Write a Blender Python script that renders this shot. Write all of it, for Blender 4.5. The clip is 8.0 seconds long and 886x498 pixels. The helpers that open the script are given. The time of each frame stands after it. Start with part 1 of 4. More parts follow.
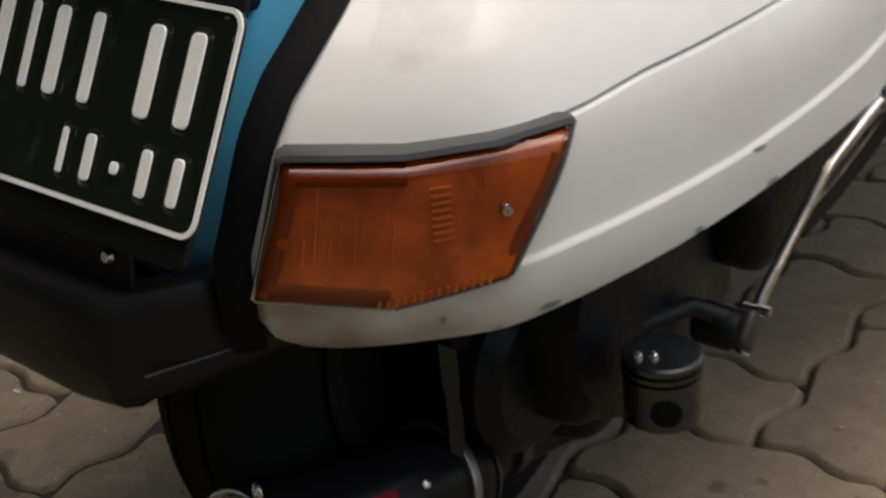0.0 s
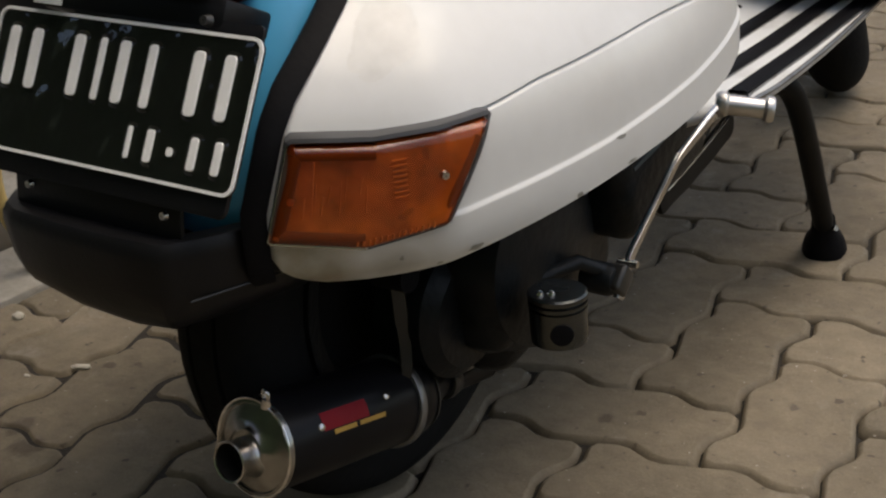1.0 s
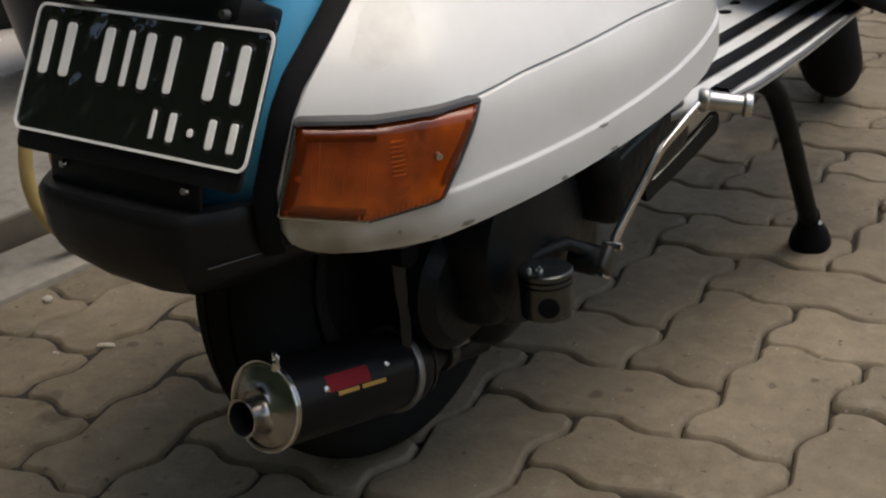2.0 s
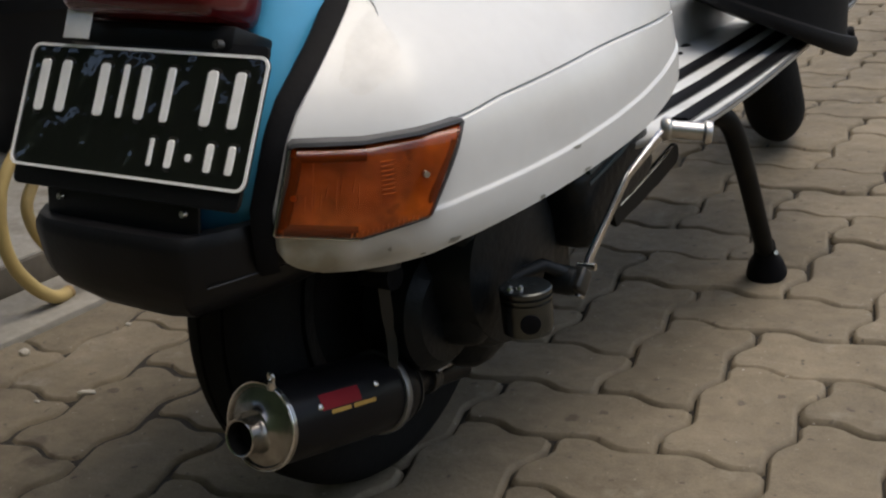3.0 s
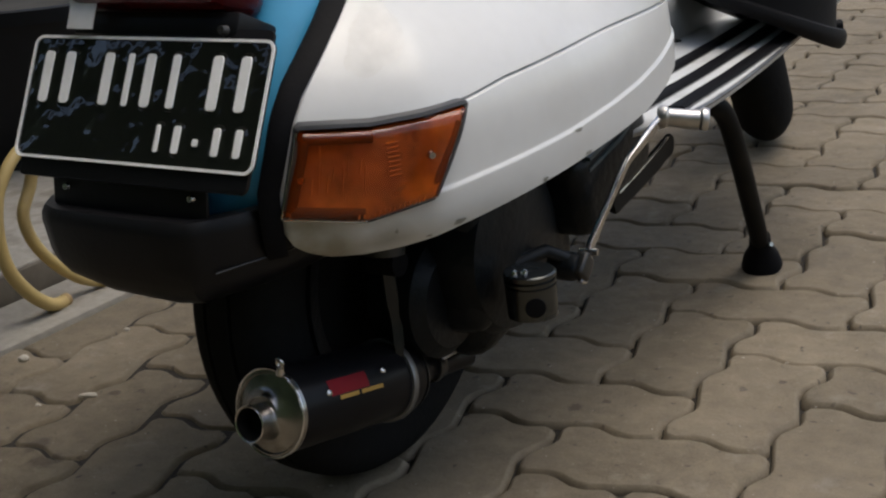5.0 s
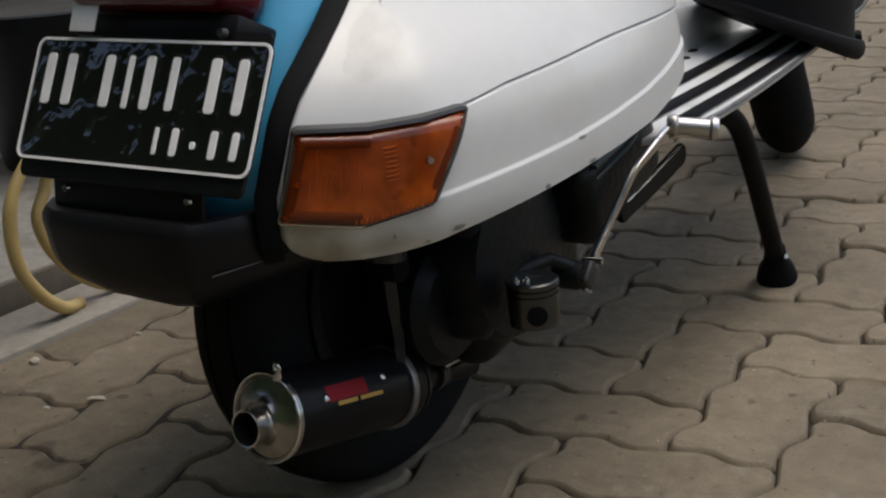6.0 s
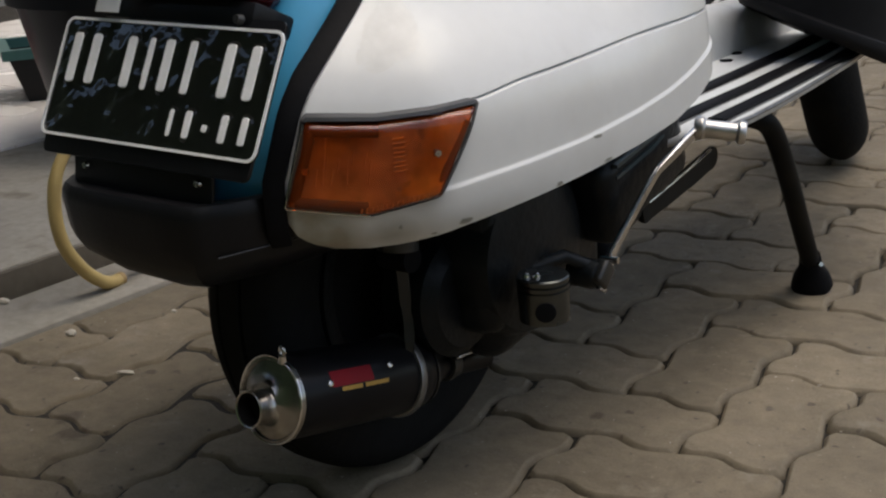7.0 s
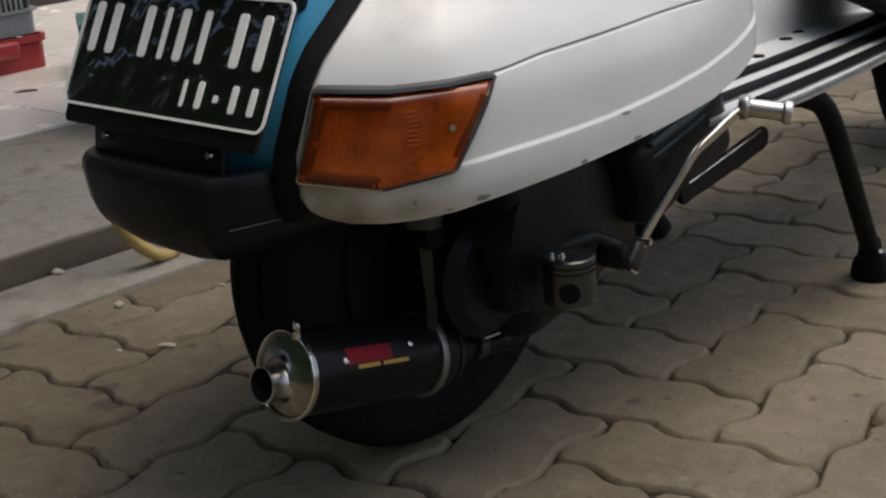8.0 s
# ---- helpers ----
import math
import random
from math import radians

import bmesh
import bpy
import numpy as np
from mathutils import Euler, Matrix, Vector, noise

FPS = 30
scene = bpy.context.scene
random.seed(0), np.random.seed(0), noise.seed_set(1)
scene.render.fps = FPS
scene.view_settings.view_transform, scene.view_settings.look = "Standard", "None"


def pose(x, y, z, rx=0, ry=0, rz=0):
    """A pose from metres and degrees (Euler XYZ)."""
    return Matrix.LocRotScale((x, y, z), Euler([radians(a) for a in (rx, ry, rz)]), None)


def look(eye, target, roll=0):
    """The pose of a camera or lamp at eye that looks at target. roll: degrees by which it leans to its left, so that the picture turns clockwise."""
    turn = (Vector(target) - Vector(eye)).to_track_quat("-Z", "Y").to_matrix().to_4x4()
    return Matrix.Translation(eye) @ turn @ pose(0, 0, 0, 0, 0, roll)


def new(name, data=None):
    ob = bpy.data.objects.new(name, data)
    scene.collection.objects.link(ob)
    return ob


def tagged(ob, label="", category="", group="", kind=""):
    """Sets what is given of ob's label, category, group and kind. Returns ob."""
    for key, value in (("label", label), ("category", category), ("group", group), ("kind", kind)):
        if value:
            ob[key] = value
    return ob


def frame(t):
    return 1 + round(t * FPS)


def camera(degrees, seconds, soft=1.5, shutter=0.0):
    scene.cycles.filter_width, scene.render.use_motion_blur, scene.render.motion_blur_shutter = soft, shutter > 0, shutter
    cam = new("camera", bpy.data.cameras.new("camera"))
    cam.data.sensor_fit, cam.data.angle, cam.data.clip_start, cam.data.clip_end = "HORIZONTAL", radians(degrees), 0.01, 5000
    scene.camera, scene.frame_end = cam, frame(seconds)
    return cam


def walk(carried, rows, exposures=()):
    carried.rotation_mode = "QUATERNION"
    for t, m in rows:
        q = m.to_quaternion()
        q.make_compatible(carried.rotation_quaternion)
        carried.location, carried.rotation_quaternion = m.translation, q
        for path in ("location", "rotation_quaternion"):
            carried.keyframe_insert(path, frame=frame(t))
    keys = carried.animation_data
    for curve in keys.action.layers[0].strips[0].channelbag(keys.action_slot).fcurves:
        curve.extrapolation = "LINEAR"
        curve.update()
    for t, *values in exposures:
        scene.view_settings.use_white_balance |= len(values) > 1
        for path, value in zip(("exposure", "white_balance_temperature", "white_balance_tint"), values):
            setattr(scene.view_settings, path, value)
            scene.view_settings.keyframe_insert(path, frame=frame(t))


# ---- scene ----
cam = camera(34.5, 8.0, 2.2, 0.4)
PATH = [
    (0, (0.621, -0.372, 0.669), (-0.586, 0.981, -0.173), -4.0),
    (0.5, (0.715, -0.508, 0.699), (-0.419, 0.926, -0.114), -3.7),
    (1, (0.788, -0.628, 0.73), (-0.33, 0.84, -0.042), -3.9),
    (1.5, (0.834, -0.683, 0.746), (-0.299, 0.784, -0.004), -3.6),
    (1.7, (0.852, -0.688, 0.745), (-0.291, 0.764, -0.019), -3.6),
    (2.8, (0.879, -0.765, 0.716), (-0.238, 0.754, 0.049), -4.6),
    (3, (0.873, -0.78, 0.71), (-0.221, 0.763, 0.059), -4.6),
    (3.5, (0.867, -0.813, 0.698), (-0.208, 0.75, 0.065), -5.0),
    (4, (0.861, -0.823, 0.69), (-0.203, 0.752, 0.068), -5.5),
    (4.2, (0.861, -0.82, 0.688), (-0.207, 0.753, 0.067), -5.6),
    (5.3, (0.868, -0.804, 0.672), (-0.22, 0.756, 0.056), -5.3),
    (5.5, (0.871, -0.8, 0.668), (-0.235, 0.751, 0.058), -5.4),
    (6, (0.885, -0.787, 0.67), (-0.233, 0.759, 0.07), -5.2),
    (6.5, (0.912, -0.785, 0.675), (-0.246, 0.73, 0.073), -4.8),
    (7, (0.94, -0.758, 0.67), (-0.265, 0.72, 0.065), -3.6),
    (7.5, (0.964, -0.72, 0.659), (-0.288, 0.709, 0.034), -4.1),
    (8, (0.978, -0.693, 0.654), (-0.33, 0.686, 0.033), -3.8),
]
walk(cam, [(t, look(eye, target, roll)) for t, eye, target, roll in PATH], [(0.0, 0.70, 7600, 9), (1.5, 0.68, 7450, 9), (3.5, 0.72, 7050, 8), (5.5, 0.57, 6950, 8), (8.0, 0.54, 7050, 8)])

# ---- world, sun, exposure ----
world = bpy.data.worlds.new("world")
scene.world = world
world.use_nodes = True
wn = world.node_tree
sky = wn.nodes.new("ShaderNodeTexSky")
sky.sky_type, sky.sun_disc = "NISHITA", False
SUN_UP, SUN_TURN = radians(74), radians(55)
sky.sun_elevation, sky.sun_rotation = SUN_UP, SUN_TURN
sky.air_density, sky.dust_density, sky.ozone_density = 1.0, 3.0, 1.0
wn.nodes["Background"].inputs[1].default_value = 0.135
wn.links.new(sky.outputs[0], wn.nodes["Background"].inputs[0])
sun = new("sun", bpy.data.lights.new("sun", "SUN"))
sun.data.energy, sun.data.angle, sun.data.color = 0.95, radians(50), (1.0, 0.97, 0.93)
sun.matrix_world = look((math.sin(SUN_TURN) * 9, math.cos(SUN_TURN) * 9, 9 * math.tan(SUN_UP)), (0, 0, 0))

# ---- materials ----
def tree(name):
    m = bpy.data.materials.new(name)
    m.use_nodes = True
    return m, m.node_tree, m.node_tree.nodes["Principled BSDF"]


def material(name, colour, rough=0.5, metal=0.0, spread=0.12, grain=40.0, stain=6.0, bump=0.0, coat=0.0,
             rough_spread=0.1, dirt=None, dirt_amount=0.0, per_piece=0.0, island=0.0, spec=0.5, bump_scale=None, bump_detail=5, bump_depth=0.002):
    """Paint, metal, rubber or stone: colour varied at two scales, roughness broken up, fine relief, patches of dirt."""
    m, nt, b = tree(name)
    N, L = nt.nodes.new, nt.links.new
    co = N("ShaderNodeTexCoord")
    fine, wide = N("ShaderNodeTexNoise"), N("ShaderNodeTexNoise")
    fine.inputs["Scale"].default_value, fine.inputs["Detail"].default_value = grain, 6
    wide.inputs["Scale"].default_value, wide.inputs["Detail"].default_value = stain, 4
    shift = N("ShaderNodeVectorMath")
    shift.operation = "ADD"
    L(co.outputs["Object"], shift.inputs[0])
    if per_piece or island:
        info = N("ShaderNodeNewGeometry" if island else "ShaderNodeObjectInfo")
        chance = info.outputs["Random Per Island" if island else "Random"]
        far = N("ShaderNodeMath")
        far.operation, far.inputs[1].default_value = "MULTIPLY", 31.0
        L(chance, far.inputs[0])
        L(far.outputs[0], shift.inputs[1])
    L(shift.outputs[0], fine.inputs["Vector"])
    L(shift.outputs[0], wide.inputs["Vector"])
    both = N("ShaderNodeMath")
    both.operation, both.inputs[1].default_value = "MULTIPLY_ADD", 0.5
    half = N("ShaderNodeMath")
    half.operation, half.inputs[1].default_value = "MULTIPLY", 0.5
    L(wide.outputs["Fac"], half.inputs[0])
    L(fine.outputs["Fac"], both.inputs[0])
    L(half.outputs[0], both.inputs[2])
    ramp = N("ShaderNodeMapRange")
    ramp.inputs["From Min"].default_value, ramp.inputs["From Max"].default_value = 0.3, 0.7
    ramp.inputs["To Min"].default_value, ramp.inputs["To Max"].default_value = 1 - spread, 1 + spread
    L(both.outputs[0], ramp.inputs["Value"])
    value = ramp.outputs[0]
    if per_piece or island:
        each = N("ShaderNodeMapRange")
        amount = per_piece or island
        each.inputs["To Min"].default_value, each.inputs["To Max"].default_value = 1 - amount, 1 + amount
        L(chance, each.inputs["Value"])
        prod = N("ShaderNodeMath")
        prod.operation = "MULTIPLY"
        L(each.outputs[0], prod.inputs[0])
        L(value, prod.inputs[1])
        value = prod.outputs[0]
    tint = N("ShaderNodeVectorMath")
    tint.operation, tint.inputs[0].default_value = "SCALE", colour
    L(value, tint.inputs["Scale"])
    out = tint.outputs[0]
    if dirt:
        patch, edge = N("ShaderNodeTexNoise"), N("ShaderNodeMapRange")
        patch.inputs["Scale"].default_value, patch.inputs["Detail"].default_value = stain * 2.3, 8
        edge.inputs["From Min"].default_value, edge.inputs["From Max"].default_value = 0.52, 0.72
        edge.inputs["To Max"].default_value = dirt_amount
        L(shift.outputs[0], patch.inputs["Vector"])
        L(patch.outputs["Fac"], edge.inputs["Value"])
        mix = N("ShaderNodeMix")
        mix.data_type = "RGBA"
        mix.inputs["B"].default_value = (*dirt, 1)
        L(edge.outputs[0], mix.inputs["Factor"])
        L(out, mix.inputs["A"])
        out = mix.outputs["Result"]
    L(out, b.inputs["Base Color"])
    rr = N("ShaderNodeMapRange")
    rr.inputs["To Min"].default_value = max(rough - rough_spread, 0.03)
    rr.inputs["To Max"].default_value = min(rough + rough_spread, 1.0)
    L(wide.outputs["Fac"], rr.inputs["Value"])
    L(rr.outputs[0], b.inputs["Roughness"])
    b.inputs["Metallic"].default_value, b.inputs["Coat Weight"].default_value = metal, coat
    b.inputs["Coat Roughness"].default_value = 0.08
    b.inputs["Specular IOR Level"].default_value = spec
    if bump:
        relief, bn = N("ShaderNodeBump"), N("ShaderNodeTexNoise")
        bn.inputs["Scale"].default_value, bn.inputs["Detail"].default_value = bump_scale or grain * 2, bump_detail
        L(shift.outputs[0], bn.inputs["Vector"])
        relief.inputs["Strength"].default_value, relief.inputs["Distance"].default_value = bump, bump_depth
        L(bn.outputs["Fac"], relief.inputs["Height"])
        L(relief.outputs[0], b.inputs["Normal"])
    return m


WHITE = material("white_paint", (0.63, 0.63, 0.62), 0.40, spread=0.03, grain=60, stain=5, coat=0.6, dirt=(0.42, 0.39, 0.34), dirt_amount=0.16, spec=0.35)


def shade_and_grime(m, centre, core, reach, colour):
    """Shade and road grime painted round one place, broken by noise, over a finished paint."""
    nt = m.node_tree
    N, L = nt.nodes.new, nt.links.new
    b = nt.nodes["Principled BSDF"]
    under = b.inputs["Base Color"].links[0].from_socket
    co, far, fall, cloud, broken, amount, mix = (N("ShaderNodeTexCoord"), N("ShaderNodeVectorMath"), N("ShaderNodeMapRange"), N("ShaderNodeTexNoise"),
                                                 N("ShaderNodeMapRange"), N("ShaderNodeMath"), N("ShaderNodeMix"))
    far.operation, far.inputs[1].default_value = "DISTANCE", centre
    L(co.outputs["Object"], far.inputs[0])
    fall.inputs["From Min"].default_value, fall.inputs["From Max"].default_value = core, reach
    fall.inputs["To Min"].default_value, fall.inputs["To Max"].default_value = 1.0, 0.0
    L(far.outputs["Value"], fall.inputs["Value"])
    cloud.inputs["Scale"].default_value, cloud.inputs["Detail"].default_value = 34, 6
    L(co.outputs["Object"], cloud.inputs["Vector"])
    broken.inputs["From Min"].default_value, broken.inputs["From Max"].default_value, broken.inputs["To Min"].default_value = 0.3, 0.62, 0.6
    L(cloud.outputs["Fac"], broken.inputs["Value"])
    amount.operation = "MULTIPLY"
    L(fall.outputs[0], amount.inputs[0])
    L(broken.outputs[0], amount.inputs[1])
    mix.data_type = "RGBA"
    mix.inputs["B"].default_value = (*colour, 1)
    L(amount.outputs[0], mix.inputs["Factor"])
    L(under, mix.inputs["A"])
    L(mix.outputs["Result"], b.inputs["Base Color"])


# cowl's rear tip: mostly shade put into the paint, with some real dirt
shade_and_grime(WHITE, (0.133, 0.045, 0.300), 0.046, 0.068, (0.30, 0.275, 0.215))
shade_and_grime(WHITE, (0.19, 0.10, 0.312), 0.008, 0.030, (0.24, 0.22, 0.18))
BLUE = material("blue_paint", (0.055, 0.33, 0.56), 0.32, spread=0.06, coat=0.4)
RUBBER = material("black_rubber", (0.005, 0.005, 0.006), 0.55, spec=0.07, spread=0.2, grain=90, bump=0.2)
PLASTIC = material("black_plastic", (0.006, 0.006, 0.007), 0.40, spec=0.22, spread=0.15, grain=120, bump=0.10, dirt=(0.020, 0.021, 0.023), dirt_amount=0.12)
TYRE = material("tyre_rubber", (0.009, 0.009, 0.009), 0.9, spec=0.1, spread=0.25, grain=70, bump=0.4, dirt=(0.02, 0.018, 0.014), dirt_amount=0.4)
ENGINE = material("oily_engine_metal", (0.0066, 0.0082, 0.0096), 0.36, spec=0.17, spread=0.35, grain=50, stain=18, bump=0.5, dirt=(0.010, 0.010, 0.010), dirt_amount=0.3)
STRAP = material("dull_steel_strap", (0.022, 0.022, 0.021), 0.35, metal=0.4, spread=0.3, grain=60, stain=20)
FIN = material("dark_teal_casting", (0.030, 0.050, 0.056), 0.34, spec=0.45, spread=0.3, grain=50, stain=18)
ALLOY = material("grey_alloy", (0.20, 0.20, 0.20), 0.40, metal=0.8, spread=0.2, grain=60, stain=20, dirt=(0.05, 0.04, 0.03), dirt_amount=0.6)
DULL = material("dull_oily_alloy", (0.045, 0.044, 0.042), 0.35, metal=0.5, spread=0.3, grain=60, stain=20, dirt=(0.02, 0.017, 0.012), dirt_amount=0.7)
CHROME = material("chrome", (0.72, 0.70, 0.68), 0.14, metal=1.0, spread=0.08, rough_spread=0.08, dirt=(0.25, 0.20, 0.15), dirt_amount=0.25)
STEEL = material("brushed_steel", (0.56, 0.54, 0.52), 0.22, metal=1.0, spread=0.12, grain=90, dirt=(0.18, 0.14, 0.11), dirt_amount=0.4)
LEVER = material("worn_chrome", (0.56, 0.55, 0.54), 0.2, metal=1.0, spread=0.15, grain=60, stain=16, dirt=(0.10, 0.09, 0.08), dirt_amount=0.6)
CAP = material("heat_browned_steel", (0.33, 0.32, 0.305), 0.24, metal=1.0, spread=0.2, grain=80, stain=25, dirt=(0.06, 0.045, 0.035), dirt_amount=0.55)
PEDAL = material("satin_chrome", (0.55, 0.53, 0.51), 0.36, metal=1.0, spread=0.1, grain=80, dirt=(0.2, 0.18, 0.16), dirt_amount=0.4)
IRON = material("black_painted_iron", (0.004, 0.004, 0.004), 0.55, spread=0.3, grain=60, spec=0.12, dirt=(0.025, 0.02, 0.015), dirt_amount=0.3)
CARBON = material("black_canister", (0.006, 0.006, 0.007), 0.30, spread=0.15, spec=0.14)
PLATE = material("black_plate_paint", (0.008, 0.009, 0.008), 0.085, spread=0.1, rough_spread=0.02, bump=0.7, bump_scale=24, bump_detail=2.5, bump_depth=0.009, grain=14, spec=0.6)
PLATE_WHITE = material("plate_white_paint", (0.90, 0.90, 0.90), 0.35, spread=0.08, grain=80, dirt=(0.35, 0.34, 0.32), dirt_amount=0.3, coat=0.3)
GASKET = material("grey_seal", (0.055, 0.055, 0.058), 0.5, spread=0.12, grain=80)
RED_LENS = material("red_lens", (0.09, 0.005, 0.007), 0.2, spread=0.15, coat=0.4)
BOARD = material("pale_floor_paint", (0.62, 0.63, 0.63), 0.4, spread=0.08, dirt=(0.2, 0.18, 0.15), dirt_amount=0.4)
JOINT = material("joint_sand", (0.021, 0.017, 0.012), 0.95, spread=0.3, grain=120, bump=0.8)
CONCRETE = material("cast_concrete", (0.28, 0.26, 0.225), 0.85, spread=0.22, grain=60, stain=7, bump=0.5, dirt=(0.13, 0.11, 0.085), dirt_amount=0.7)
RISER = material("dark_brown_concrete", (0.10, 0.085, 0.065), 0.8, spread=0.3, grain=30, stain=6, bump=0.5)
TILE = material("white_floor_tile", (0.78, 0.74, 0.70), 0.25, spread=0.05, grain=30, per_piece=0.03, dirt=(0.4, 0.35, 0.3), dirt_amount=0.3)
HOSE = material("yellow_hose", (0.47, 0.345, 0.135), 0.5, spread=0.12, grain=50, dirt=(0.2, 0.15, 0.08), dirt_amount=0.5)
BUCKET = material("black_bucket_plastic", (0.008, 0.0085, 0.010), 0.38, spread=0.2, spec=0.22)
HOSE_END = material("browned_hose", (0.27, 0.18, 0.08), 0.7, spread=0.3, grain=80)
TEAL = material("teal_plastic", (0.05, 0.13, 0.12), 0.4, spread=0.1)
RED = material("red_plastic", (0.36, 0.035, 0.035), 0.45, spread=0.1, dirt=(0.2, 0.05, 0.04), dirt_amount=0.4)
GREY = material("grey_plastic", (0.24, 0.25, 0.25), 0.5, spread=0.08)
HELMET = material("black_leather", (0.007, 0.007, 0.008), 0.6, spread=0.2, grain=60, bump=0.15, spec=0.15)
STICKER_RED = material("red_sticker", (0.18, 0.005, 0.011), 0.5, spread=0.15, spec=0.15)
STICKER_GOLD = material("gold_sticker", (0.40, 0.24, 0.06), 0.5, spread=0.15, spec=0.15)
PISTON = material("machined_aluminium", (0.075, 0.078, 0.074), 0.26, metal=0.9, spread=0.2, grain=60, stain=20, dirt=(0.03, 0.026, 0.02), dirt_amount=0.4)
PAPER = material("pale_scrap", (0.45, 0.42, 0.36), 0.8, spread=0.2)
FADED = material("faded_paint", (0.612, 0.607, 0.590), 0.5, spread=0.09, grain=70, stain=40, coat=0.25)
PLASTER = material("pale_plaster", (0.36, 0.34, 0.30), 0.85, spread=0.15, grain=5, stain=0.8)
PRIMER = material("bare_primer", (0.28, 0.275, 0.245), 0.7, spread=0.3, grain=200)
GREEN_WALL = material("green_wall", (0.075, 0.105, 0.05), 0.9, spread=0.4, grain=6, stain=1.2)
WOOD = material("dark_twig", (0.05, 0.035, 0.025), 0.8)


def amber():
    """Amber moulded plastic: clear enough to show the reflector, glossy and scratched outside."""
    m, nt, b = tree("amber_lens")
    N, L = nt.nodes.new, nt.links.new
    co, cloud, ramp = N("ShaderNodeTexCoord"), N("ShaderNodeTexNoise"), N("ShaderNodeValToRGB")
    cloud.inputs["Scale"].default_value, cloud.inputs["Detail"].default_value = 28, 3
    L(co.outputs["Object"], cloud.inputs["Vector"])
    ramp.color_ramp.elements[0].position, ramp.color_ramp.elements[0].color = 0.32, (0.60, 0.068, 0.003, 1)
    ramp.color_ramp.elements[1].position, ramp.color_ramp.elements[1].color = 0.72, (0.82, 0.118, 0.005, 1)
    L(cloud.outputs["Fac"], ramp.inputs[0])
    L(ramp.outputs[0], b.inputs["Base Color"])
    grit, rough = N("ShaderNodeTexNoise"), N("ShaderNodeMapRange")
    grit.inputs["Scale"].default_value, grit.inputs["Detail"].default_value = 160, 6
    L(co.outputs["Object"], grit.inputs["Vector"])
    rough.inputs["To Min"].default_value, rough.inputs["To Max"].default_value = 0.12, 0.26
    L(grit.outputs["Fac"], rough.inputs["Value"])
    L(rough.outputs[0], b.inputs["Roughness"])
    b.inputs["Transmission Weight"].default_value, b.inputs["IOR"].default_value = 0.93, 1.2
    b.inputs["Coat Weight"].default_value, b.inputs["Coat Roughness"].default_value = 0.7, 0.08
    return m


AMBER = amber()
PRISM = material("clear_ribs", (0.50, 0.44, 0.36), 0.25, spread=0.25)
BORDERS = material("dark_lens_border", (0.06, 0.04, 0.03), 0.6)


OIL = (((-0.347, 0.131), 0.024), ((-0.391, 0.155), 0.020), ((-0.388, 0.321), 0.010), ((-0.415, 0.300), 0.009), ((0.141, 0.474), 0.011), ((0.169, 0.502), 0.006), ((-0.609, 0.164), 0.014), ((0.298, 0.585), 0.008))


